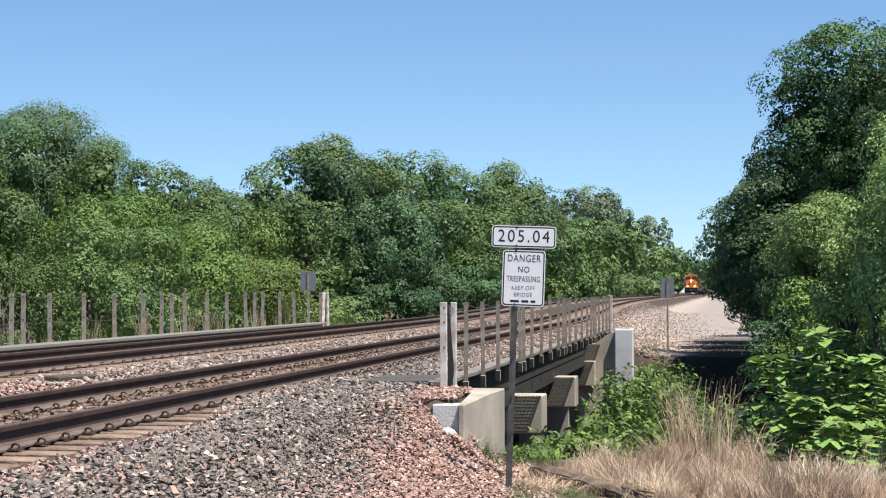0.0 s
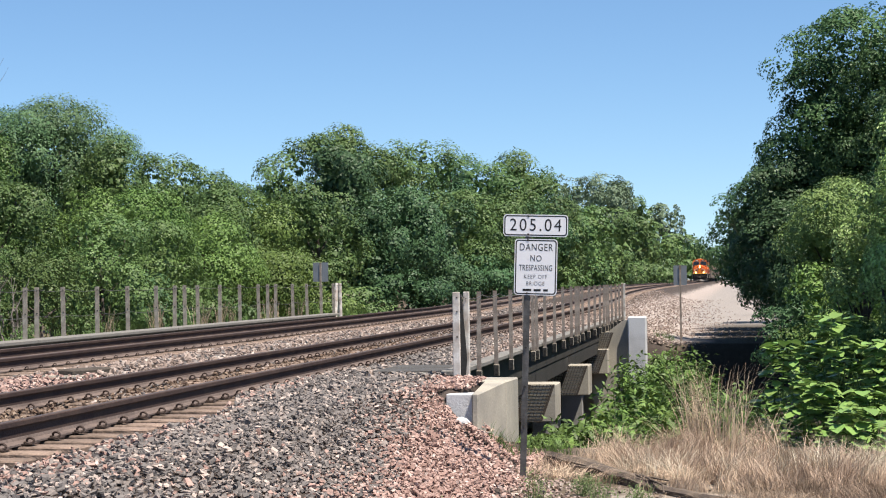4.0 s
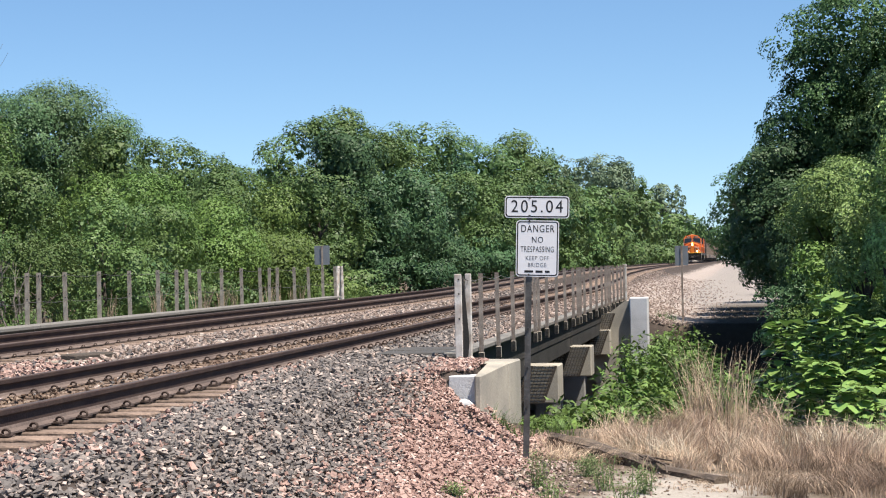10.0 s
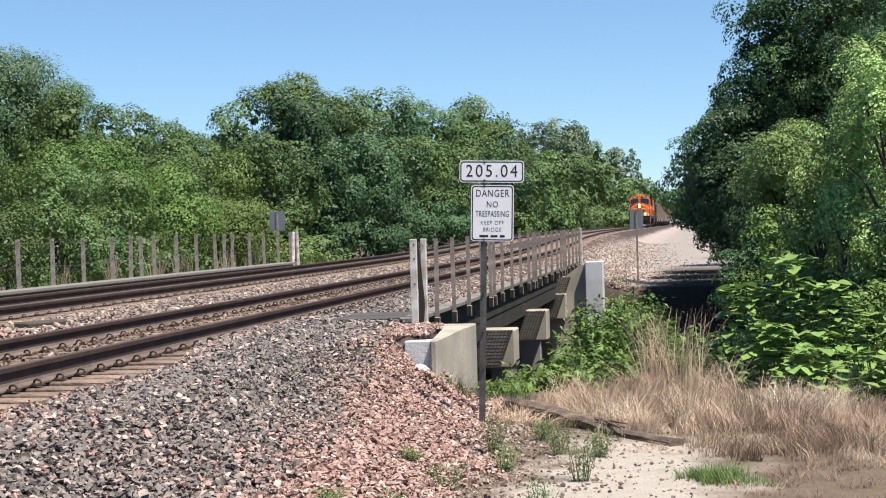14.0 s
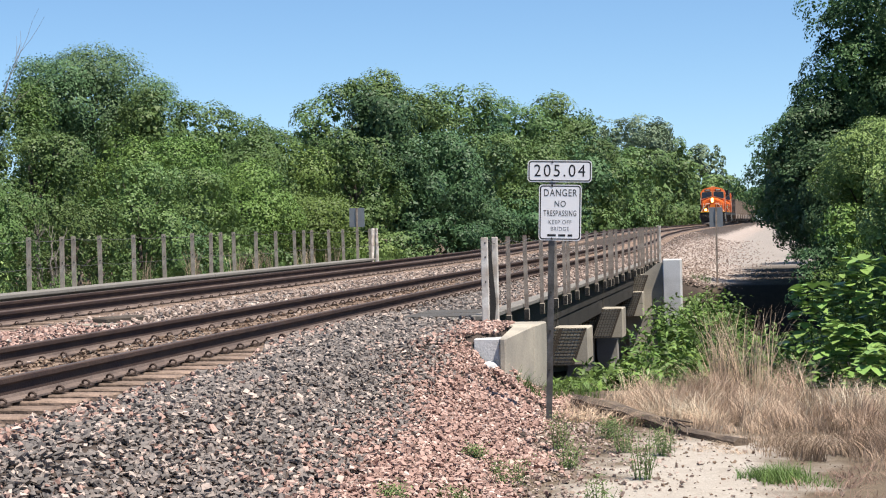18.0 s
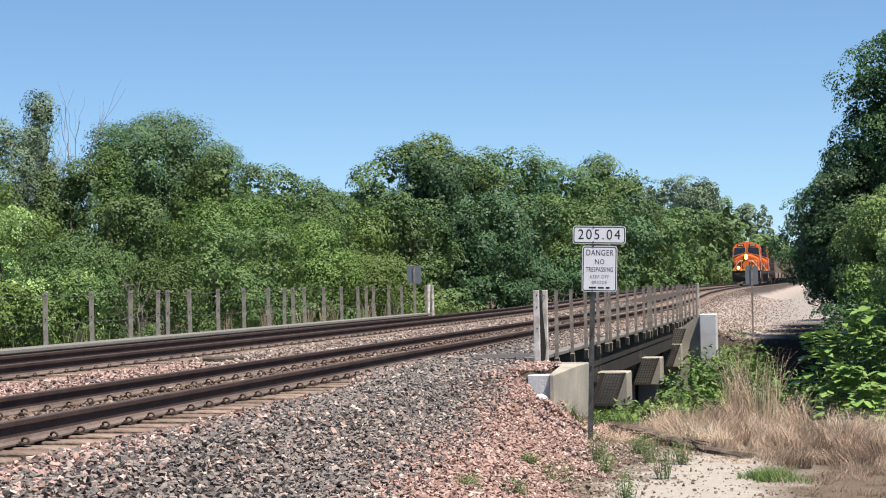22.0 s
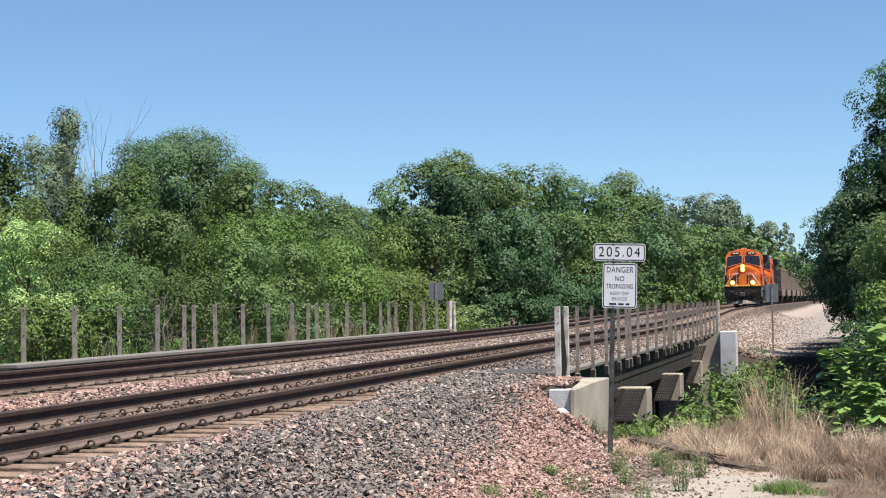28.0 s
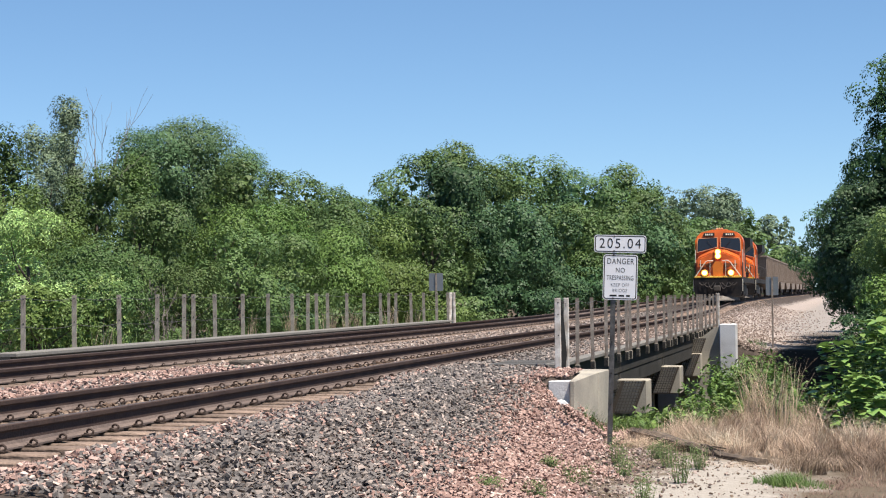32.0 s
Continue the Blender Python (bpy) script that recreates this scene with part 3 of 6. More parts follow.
def make_ballast():
    rng = np.random.default_rng(11)

    def area(n, x0, x1, y0, y1, power=1.0):
        return rng.uniform(x0, x1, n), y0 + (y1 - y0) * rng.uniform(0, 1, n) ** power

    def keep(x, y, ok):
        return x[ok], y[ok]

    # the near shoulder, down to the sign and the bridge end; tie ends stay bare close to the camera
    x, y = area(66000, 0.10, 4.3, 2.4, 19.2, 0.85)
    edge = 3.45 + 0.35 * waves(x * 2, y * 1.5, 0.3) - 0.40 * step(y, 12, 15) + 0.25 * step(-y, -10, -6)
    ok = (x < edge + rng.exponential(0.12, len(x))) & ~((x > 2.08) & (x < 2.50) & (y > 16.32) & (y < 16.62)) & ~((x > 2.33) & (x < 2.52 + 0.09 * (y - 16.3)) & (y > 16.56)) & ~((y > 17.3) & (x > 2.3))
    bare = 0.62 - 0.5 * step(y + 0.5 * waves(x * 3, y * 2), 12.5, 15.5)
    x, y = keep(x, y, ok & (x > bare))
    z = np.where(x < 0.62, -0.20, ground_z(x, y))
    scatter_stones("ballast_shoulder", "loose heap of grey and pink crushed stones", x, y, rng.uniform(0.014, 0.027, len(x)) * rng.choice((1, 1, 1.3), len(x)), rng, -0.1, z + 0.012 + 0.016 * waves(x * 4, y * 3) + np.where(rng.random(len(x)) < 0.22, 0.024, 0.0), rise=0.7)
    # between the tracks
    x, y = area(14000, -3.85, -2.0, 10, 75, 1.5)
    old = y + 1.5 * waves(x, y) > 17.5
    xo, yo = x[~old], y[~old]
    scatter_stones("ballast_between", "pink crushed stones between the two tracks", xo, yo, rng.uniform(0.018, 0.034, len(xo)), rng, 0.3, BED + 0.05 + 0.05 * np.cos((xo + 3) * 1.6))
    x, y = x[old], y[old]
    scatter_stones("ballast_between", "crushed stones between the two tracks", x, y, rng.uniform(0.02, 0.042, len(x)), rng, 0.3, BED + 0.05 + 0.05 * np.cos((x + 3) * 1.6) + bend(y)[1], STONE_BEIGE)
    # inside the near track, low between the ties
    x, y = area(13000, -1.4, -0.1, 8, 45, 1.2)
    ph = ((y - 12.0) / TIE_PITCH + 0.5) % 1 - 0.5
    x, y = keep(x, y, (abs(ph) > 0.25) | (rng.random(len(x)) < 0.5))
    ph = ((y - 12.0) / TIE_PITCH + 0.5) % 1 - 0.5
    scatter_stones("ballast_crib", "rust-stained stones between the ties", x, y, rng.uniform(0.015, 0.032, len(x)), rng, 0.4, np.where(abs(ph) > 0.25, BED, -0.185), STONE_RUST)
    # the walkway side on the bridge and just before it
    x, y = area(10000, 0.12, 1.68, 16, 56, 1.25)
    x, y = keep(x, y, (x < 0.66) | (y > 21.15) | (y < 19.2))
    scatter_stones("ballast_deck", "crushed stones along the bridge deck edge", x, y, rng.uniform(0.02, 0.042, len(x)), rng, 0.4, -0.205 + bend(y)[1], STONE_BEIGE)
    # beyond the bridge
    x, y = area(11000, 0.12, 4.2, 51.4, 130, 1.8)
    x, y = keep(x, y, (y > 56) | (x < 3.1 - 0.5 * waves(x, y)))
    x = np.where(x > 2.6, 2.6 + (x - 2.6) * rng.uniform(0.2, 2.2, len(x)), x)
    scatter_stones("ballast_far", "dusty beige stone shoulder beyond the bridge", x + bend(y)[0], y, rng.uniform(0.02, 0.045, len(x)), rng, 0.6, stone=STONE_BEIGE)


make_ballast()

# ------------------------------------------------------------------ bridge
SPANS = (19.1, 27.1, 35.1, 43.15, 51.2)
POSTS_NEAR = (20.6, 22.26, 23.94, 25.64, 26.84, 27.4, 28.67, 30.34, 32.05, 33.75, 34.8, 35.4, 36.45, 38.04, 39.74, 41.4, 42.65, 43.6, 44.3, 45.56, 47.1, 48.65, 50.0)
POSTS_FAR = (18.1, 20.14, 22.14, 24.13, 26.0, 27.45, 28.0, 29.3, 31.1, 32.9, 34.77, 36.03, 36.8, 37.8, 39.6, 41.4, 43.2, 44.1, 44.94, 46.9, 48.6, 50.4, 52.1)
RAIL_X, FENCE_X = 1.86, -7.81


def angle_post(height, below, steel, wide=1.0, foot=True):
    """A rolled angle with a bolted foot: two legs, 10 mm thick."""
    bm = bmesh.new()
    prism(bm, [(-0.030 * wide, 0.0), (0.030 * wide, 0.0), (0.030 * wide, 0.010), (-0.020 * wide, 0.010), (-0.020 * wide, 0.05), (-0.030 * wide, 0.05)], -below, height, "z")
    shaft = len(bm.faces)
    if foot:
        box(bm, (-0.042, -0.012, -below), (0.042, 0.03, -below + 0.17), 0.006)
    bm.faces.ensure_lookup_table()
    for f in bm.faces[shaft:]:
        f.material_index = 1
    bolts = len(bm.faces)
    for z in (0.045, 0.115) if foot else (below + 0.5 * height, below + 0.94 * height):
        rod(bm, (0.006, -0.017 if foot else -0.005, -below + z), (0.006, 0.0, -below + z), 0.014, sides=8)
    bm.faces.ensure_lookup_table()
    for f in bm.faces[bolts:]:
        f.material_index = 2
    me = bpy.data.meshes.new("post")
    bm.to_mesh(me)
    bm.free()
    for m in (steel, GALV_PALE, DARK_STEEL):
        me.materials.append(m)
    return me


def railing(name, x, posts, z0, z1, ends, turn, label):
    r = base(name, pose(x, 0, 0), label, "railing", "bridge railings")
    rnd = random.Random(int(x * 10))
    me = angle_post(z1, -z0, GALV) if x > 0 else angle_post(z1, -z0, GALV_PALE, 1.55, False)
    for y in posts:
        piece("post", me, r, pose(0, y, 0, rnd.uniform(-0.6, 0.6), rnd.uniform(-1.0, 1.0), turn))
    line = sorted([*posts, *ends])
    for k, z in enumerate((z1 - 0.05, z0 + 0.5 * (z1 - z0))[:2 if x < 0 else 1]):
        for a, b in zip(line, line[1:]):
            bm = bmesh.new()
            n = 4
            pts = [Vector((0.056, a + (b - a) * i / n, z - 0.045 * (b - a) / 1.7 * math.sin(math.pi * i / n))) for i in range(n + 1)]
            for p, q in zip(pts, pts[1:]):
                rod(bm, p, q, 0.005, sides=5)
            part("cable", bm, CABLE, r, "sagging steel cable")
    return r


CURB = material("stained curb concrete", (0.169, 0.158, 0.144), 0.9, 0, 0.2, 1.5, 40, 0.3)
# dark colour for the bars that imitate a grating's shadow on the concrete
SHADOW_BAR = material("dark grating-shadow colour", (0.060, 0.047, 0.036), 0.85, 0, 0.3, 5, 40, 0.3)
# pale concrete, its bluish tint putting skylight on the slab and post fronts into colour
WING_PALE = material("bluish-white concrete", (0.525, 0.525, 0.534), 0.85, 0, 0.1, 2, 40, 0.3, second=(0.423, 0.423, 0.432))
PLATE = material("gravel-dusted steel plate", (0.073, 0.068, 0.063), 0.8, 0.1, 0.3, 3, 50, 0.4)


def grating_shadow(parent, x0, x1, y, top, height):
    """Slanting and level dark bars that draw a grating's cast shadow on a wall's face, its free edge leaning like the
    bars.
    """
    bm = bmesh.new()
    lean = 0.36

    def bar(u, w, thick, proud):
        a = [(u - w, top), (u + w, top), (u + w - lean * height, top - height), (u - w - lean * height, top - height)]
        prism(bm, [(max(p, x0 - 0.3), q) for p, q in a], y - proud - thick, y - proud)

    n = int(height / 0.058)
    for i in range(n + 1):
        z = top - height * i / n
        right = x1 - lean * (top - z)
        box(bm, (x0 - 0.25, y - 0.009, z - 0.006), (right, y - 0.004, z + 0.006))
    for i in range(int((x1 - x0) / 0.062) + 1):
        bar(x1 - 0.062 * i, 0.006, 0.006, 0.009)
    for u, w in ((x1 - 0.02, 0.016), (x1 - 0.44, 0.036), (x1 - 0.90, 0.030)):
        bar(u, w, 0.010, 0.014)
    part("lattice_plate", bm, SHADOW_BAR, parent, "dark bars in the shape of a cast grating shadow")


def make_bridge():
    b = base("bridge", pose(0, 0, 0), "concrete railway bridge with steel girders over a ravine", "bridge", kind="structure")
    for a, c in zip(SPANS, SPANS[1:]):
        bm = bmesh.new()
        box(bm, (-7.6, a + 0.03, -0.62), (1.56, c - 0.03, -0.40), 0.01)
        part("deck_slab", bm, CONCRETE_GREY, b)
        for x0, x1, z in ((1.64, 1.80, -0.15), (-7.78, -7.40, 0.03)):
            bm = bmesh.new()
            box(bm, (x0 - 0.06, a + 0.02, z - 0.07), (x1 + 0.01, c - 0.02, z), 0.012)
            part("curb", bm, CURB, b, "weathered concrete ballast curb")
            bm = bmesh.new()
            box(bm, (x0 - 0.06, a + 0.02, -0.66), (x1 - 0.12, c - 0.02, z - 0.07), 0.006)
            part("fascia", bm, DARK_STEEL, b, "dark deck side set back under the curb")
        if a > 40:  # behind the back wall the deck lies on fill
            continue
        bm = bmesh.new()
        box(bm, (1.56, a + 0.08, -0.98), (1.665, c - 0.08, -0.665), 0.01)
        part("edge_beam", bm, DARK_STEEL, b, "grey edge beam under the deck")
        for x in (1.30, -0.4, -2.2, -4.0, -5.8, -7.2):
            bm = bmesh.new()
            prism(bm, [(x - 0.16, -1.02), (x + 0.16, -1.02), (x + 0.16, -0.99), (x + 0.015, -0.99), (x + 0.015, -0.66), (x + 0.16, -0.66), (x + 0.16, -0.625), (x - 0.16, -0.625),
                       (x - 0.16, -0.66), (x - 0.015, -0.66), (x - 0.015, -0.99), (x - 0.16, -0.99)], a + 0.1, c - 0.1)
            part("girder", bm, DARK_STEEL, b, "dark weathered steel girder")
    # piers with square caps that stand out beyond the deck, each with a grating's shadow built in bars on its face
    for y, top, end in zip(SPANS[1:4], (-0.80, -0.88, -0.86), (2.26, 2.13, 1.94)):
        bm = bmesh.new()
        box(bm, (-8.3, y - 0.33, top - 0.66), (end, y + 0.42, top), 0.02)
        cap = part("pier_cap", bm, CONCRETE, b, "pale concrete pier cap")
        for x in (end - 1.0, -2.9, -7.0):
            bm = bmesh.new()
            box(bm, (x - 0.3, y - 0.2, -3.6), (x + 0.3, y + 0.28, top - 0.65), 0.03)
            part("column", bm, CONCRETE_GREY, b)
        grating_shadow(cap, 0.9, end - 0.03, y - 0.33, top - 0.01, 0.64)
    # near abutment: a headwall, and a wing of two slabs with a wide top that runs back to the deck
    bm = bmesh.new()
    box(bm, (-8.3, 18.55, -3.2), (1.72, 19.05, -0.42), 0.02)
    part("abutment", bm, CONCRETE, b)
    bm = bmesh.new()
    prism(bm, [(2.11, 16.42), (2.42, 16.42), (2.42, 16.74), (2.11, 16.74)], -1.5, -0.275, "z")
    bmesh.ops.bevel(bm, geom=bm.edges[:], offset=0.01, segments=1, affect="EDGES")
    part("wing_slab", bm, WING_PALE, b, "pale bluish concrete end slab")
    bm = bmesh.new()
    prism(bm, [(2.42, 16.34), (2.495, 16.34), (2.62, 17.72), (2.36, 17.72)], -1.6, -0.265, "z")
    for v in bm.verts:
        if v.co.y > 17 and v.co.z > -1:
            v.co.z += 0.06
    bmesh.ops.bevel(bm, geom=bm.edges[:], offset=0.014, segments=1, affect="EDGES")
    part("wing_slab", bm, CONCRETE, b, "cream concrete wing slab, sunlit")
    bm = bmesh.new()
    prism(bm, [(2.36, 17.75), (2.625, 17.74), (2.665, 18.55), (1.95, 18.55)], -1.9, -0.205, "z")
    bmesh.ops.bevel(bm, geom=bm.edges[:], offset=0.016, segments=1, affect="EDGES")
    part("wing_post", bm, CONCRETE, b, "cream concrete wing post")
    # far abutment: a back wall on the last cap, its grating's shadow in bars, and the wing post standing out from it
    bm = bmesh.new()
    box(bm, (-8.3, 43.6, -3.2), (1.50, 44.1, -0.63), 0.02)
    prism(bm, [(1.50, -3.2), (2.46, -3.2), (2.46, -0.08), (2.30, -0.12), (1.92, -0.40), (1.50, -0.44)], 43.2, 43.6)
    box(bm, (0.6, 43.2, -1.9), (1.50, 43.6, -0.70), 0.02)
    wall = part("abutment", bm, CONCRETE, b)
    grating_shadow(wall, 0.95, 2.06, 43.2, -0.43, 0.85)
    bm = bmesh.new()
    box(bm, (2.463, 43.0, -2.4), (2.95, 43.6, -0.005), 0.025)
    part("wing_post", bm, WING_PALE, b, "pale concrete wing post")
    bm = bmesh.new()
    box(bm, (-8.3, 50.9, -3.2), (1.72, 51.8, -0.45), 0.02)
    part("retaining_wall", bm, CONCRETE, b)
    # steel plate walkway at the near end
    w = base("walkway_plate", pose(0, 0, 0), "dark perforated steel walkway plate lying on the ballast", "walkway")
    for i in range(4):
        bm = bmesh.new()
        y = 19.35 + i * 0.46
        box(bm, (0.62, y, -0.185), (1.62, y + 0.43, -0.168 - 0.004 * (i % 2)), 0.004)
        part("plate", bm, PLATE, w)


make_bridge()
near_rail = railing("bridge_railing", RAIL_X, POSTS_NEAR, -0.40, 0.865, (18.75, 50.45), 0, "weathered steel angle posts with slack cables along a bridge edge")
far_rail = railing("bridge_railing", FENCE_X, POSTS_FAR, -0.10, 1.0, (16.0, 53.0), 0, "weathered steel posts with two cables along the far bridge edge")


def end_posts():
    bm = bmesh.new()
    box(bm, (-0.045, 18.70, -0.35), (0.045, 18.745, 0.87), 0.006)
    first = part("end_post", bm, WHITE_PAINT, near_rail, "white painted end post, paint worn")
    for z in (0.80, 0.62, 0.30):
        bm = bmesh.new()
        rod(bm, (0.012, 18.694, z), (0.012, 18.702, z), 0.011, sides=8)
        part("bolt", bm, DARK_STEEL, first)
    bm = bmesh.new()
    box(bm, (0.012, 19.20, -0.35), (0.085, 19.28, 0.87), 0.006)
    second = part("end_post", bm, WHITE_PAINT, near_rail, "white painted end post, blackened at its foot")
    bm = bmesh.new()
    prism(bm, [(-0.03, 0.84), (0.0, 0.84), (0.056, 0.12), (0.064, -0.02), (0.03, -0.34), (-0.02, -0.34), (-0.012, 0.2)], 19.13, 19.17)
    part("brace", bm, DARK_STEEL, second, "blackened bent brace")
    bm = bmesh.new()
    box(bm, (-0.06, 50.4, -0.3), (0.06, 50.5, 0.88), 0.006)
    part("end_post", bm, WHITE_PAINT, near_rail, "white painted end post")
    for y, lean in ((52.55, -0.30), (53.0, 0.03)):
        bm = bmesh.new()
        rod(bm, (0, y + lean, -0.3), (0, y, 1.0), 0.075, 0.06, 8)
        part("end_post", bm, WHITE_PAINT, far_rail, "white painted end post, one bent")


end_posts()


# ------------------------------------------------------------------ signs
def lettering(text, size, mat, parent, x, y, z, wide=1.0, bold=0.0, space=1.08):
    cu = bpy.data.curves.new("lettering", "FONT")
    cu.body, cu.size, cu.align_x, cu.align_y = text, size, "CENTER", "CENTER"
    cu.offset, cu.extrude, cu.space_character = bold, 0.0004, space
    tmp = new("lettering_source", cu)
    bpy.context.view_layer.update()
    me = bpy.data.meshes.new_from_object(tmp.evaluated_get(bpy.context.evaluated_depsgraph_get()))
    bpy.data.objects.remove(tmp)
    # every letter is a piece of its own
    src = bmesh.new()
    src.from_mesh(me)
    bmesh.ops.remove_doubles(src, verts=src.verts[:], dist=1e-5)
    left = set(src.faces)
    while left:
        todo, island = [left.pop()], []
        while todo:
            f = todo.pop()
            island.append(f)
            near = {g for v in f.verts for g in v.link_faces} & left
            left -= near
            todo += near
        bm = bmesh.new()
        copied = {v: bm.verts.new(v.co) for v in {v for f in island for v in f.verts}}
        for f in island:
            bm.faces.new([copied[v] for v in f.verts])
        ob = part("letter", bm, mat, parent)
        ob.matrix_basis = pose(x, y, z, 90, 0, 0) @ Matrix.Diagonal((wide, 1, 1, 1))
    src.free()
    bpy.data.meshes.remove(me)


def rounded(w, h, r, n=5):
    pts = []
    for cx, cz, a0 in ((w / 2 - r, h / 2 - r, 0), (-w / 2 + r, h / 2 - r, 90), (-w / 2 + r, -h / 2 + r, 180), (w / 2 - r, -h / 2 + r, 270)):
        for k in range(n):
            a = radians(a0 + 90 * k / (n - 1))
            pts.append((cx + r * math.cos(a), cz + r * math.sin(a)))
    return pts


def sign_plate(name, parent, w, h, cx, cz, y, label):
    bm = bmesh.new()
    prism(bm, [(cx + u, cz + v) for u, v in rounded(w, h, 0.035)], y, y + 0.004)
    p = part(name, bm, SIGN_WHITE, parent, label)
    # black border line as a thin ring
    bm = bmesh.new()
    outer, inner = rounded(w - 0.018, h - 0.018, 0.03), rounded(w - 0.042, h - 0.042, 0.022)
    a = [bm.verts.new((cx + u, y - 0.0008, cz + v)) for u, v in outer]
    c = [bm.verts.new((cx + u, y - 0.0008, cz + v)) for u, v in inner]
    n = len(a)
    for i in range(n):
        bm.faces.new((a[i], a[(i + 1) % n], c[(i + 1) % n], c[i]))
    part("border", bm, SIGN_BLACK, p, "black border line")
    return p


def make_sign():
    s = base("milepost_sign", pose(3.2, 14.69, -1.03, 0, 2.1, 0), "white milepost and warning plates on a grey steel post", "sign")
    bm = bmesh.new()
    prism(bm, [(-0.032, 0.0), (0.032, 0.0), (0.032, 0.006), (0.016, 0.010), (0.010, 0.036), (-0.010, 0.036), (-0.016, 0.010), (-0.032, 0.006)], -0.3, 2.72, "z")
    post = part("post", bm, POST_DARK, s, "dark grey steel channel post")
    for z in (0.55, 0.95, 1.35, 1.905, 2.452, 2.508, 2.695):
        bm = bmesh.new()
        rod(bm, (0, -0.016, z), (0, 0.0, z), 0.012, sides=8)
        part("bolt", bm, DARK_STEEL, post)
    p = sign_plate("number_plate", s, 0.665, 0.225, 0.075, 2.60, -0.012, "white plate with black numerals")
    lettering("205.04", 0.178, SIGN_BLACK, p, 0.075, -0.0130, 2.60, 0.90, 0.0, 1.26)
    p = sign_plate("warning_plate", s, 0.44, 0.575, 0.085, 2.175, -0.012, "white warning plate with black letters")
    for text, size, z, wide in (("DANGER", 0.104, 2.375, 0.76), ("NO", 0.088, 2.262, 0.84), ("TRESPASSING", 0.084, 2.165, 0.61), ("KEEP OFF", 0.060, 2.075, 0.86), ("BRIDGE", 0.060, 2.005, 0.86)):
        lettering(text, size, SIGN_BLACK, p, 0.085, -0.0130, z, wide, 0.0 if size > 0.07 else -0.001, 1.14)
    for x0, x1 in ((-0.045, 0.045), (0.070, 0.142), (0.167, 0.215)):
        bm = bmesh.new()
        box(bm, (x0, -0.0134, 1.929), (x1, -0.0122, 1.951))
        part("letter_bar", bm, SIGN_BLACK, p)


make_sign()


def back_sign(x, y, z0, z1, w, h, face):
    """The back of a like sign at the other bridge corner."""
    s = base("milepost_sign", pose(x, y, z0, 0, 0, face), "back of a grey metal warning plate on a steel post", "sign", "bridge corner signs")
    bm = bmesh.new()
    prism(bm, [(-0.03, 0), (0.03, 0), (0.03, 0.03), (-0.03, 0.03)], -0.3, z1 - z0, "z")
    part("post", bm, GALV, s)
    bm = bmesh.new()
    prism(bm, [(u, z1 - z0 - h / 2 + v) for u, v in rounded(w, h, 0.03)], 0.032, 0.040)
    part("plate", bm, SIGN_BACK, s, "plain metal back of a plate")


back_sign(3.54, 53.0, -0.75, 1.43, 0.43, 0.64, 0)
back_sign(-8.3, 52.3, -0.4, 1.70, 0.52, 0.64, 0)

# ------------------------------------------------------------------ train
ORANGE = material("orange locomotive paint", (0.612, 0.120, 0.014), 0.42, 0, 0.14, 1.6, 25, 0.05, second=(0.428, 0.082, 0.014))
BLACK_PAINT = material("sooty black paint", (0.011, 0.010, 0.011), 0.6, 0, 0.25, 2, 20, 0.15, second=(0.022, 0.018, 0.016), spec=0.2)
YELLOW = material("faded yellow stripe paint", (0.572, 0.338, 0.038), 0.5, 0, 0.1, 3, 25, 0.05)
WHITE_RAIL = material("pale handrail paint", (0.571, 0.533, 0.441), 0.5, 0, 0.08, 3, 25, 0.0)
GLASS = material("dark cab glass", (0.017, 0.022, 0.029), 0.08, 0, 0.05, 2, 20, 0, spec=0.45)
COAL_CAR = material("dusty brown car paint", (0.245, 0.195, 0.160), 0.75, 0, 0.2, 0.6, 14, 0.2, second=(0.180, 0.140, 0.112))
UNDER = material("dusty running gear", (0.068, 0.059, 0.052), 0.85, 0.1, 0.3, 2, 20, 0.3)
NOSE_YELLOW = material("yellow-orange nose paint", (0.640, 0.175, 0.019), 0.45, 0, 0.1, 2, 25, 0.05)
PALE_ORANGE = material("sun-faded orange trim", (0.549, 0.239, 0.107), 0.5, 0, 0.1, 3, 25, 0.05)
HOSE = material("dusty grey rubber", (0.051, 0.044, 0.041), 0.8, 0, 0.2, 4, 30, 0.1)
TRUCK_SILVER = material("dusty silver truck paint", (0.245, 0.218, 0.190), 0.7, 0.1, 0.3, 2.5, 20, 0.3, second=(0.116, 0.095, 0.082))
EMBLEM = material("faded brown emblem paint", (0.177, 0.051, 0.014), 0.6, 0, 0.2, 3, 25, 0.05)
# weak orange glow for discs added behind the lamps to imitate their halo
LAMP_HALO = glow("glowing disc drawn as the halo around a lamp", (1.0, 0.36, 0.05), 0.75)
LAMP = glow("burning headlamp", (1.0, 0.66, 0.26), 4.2)


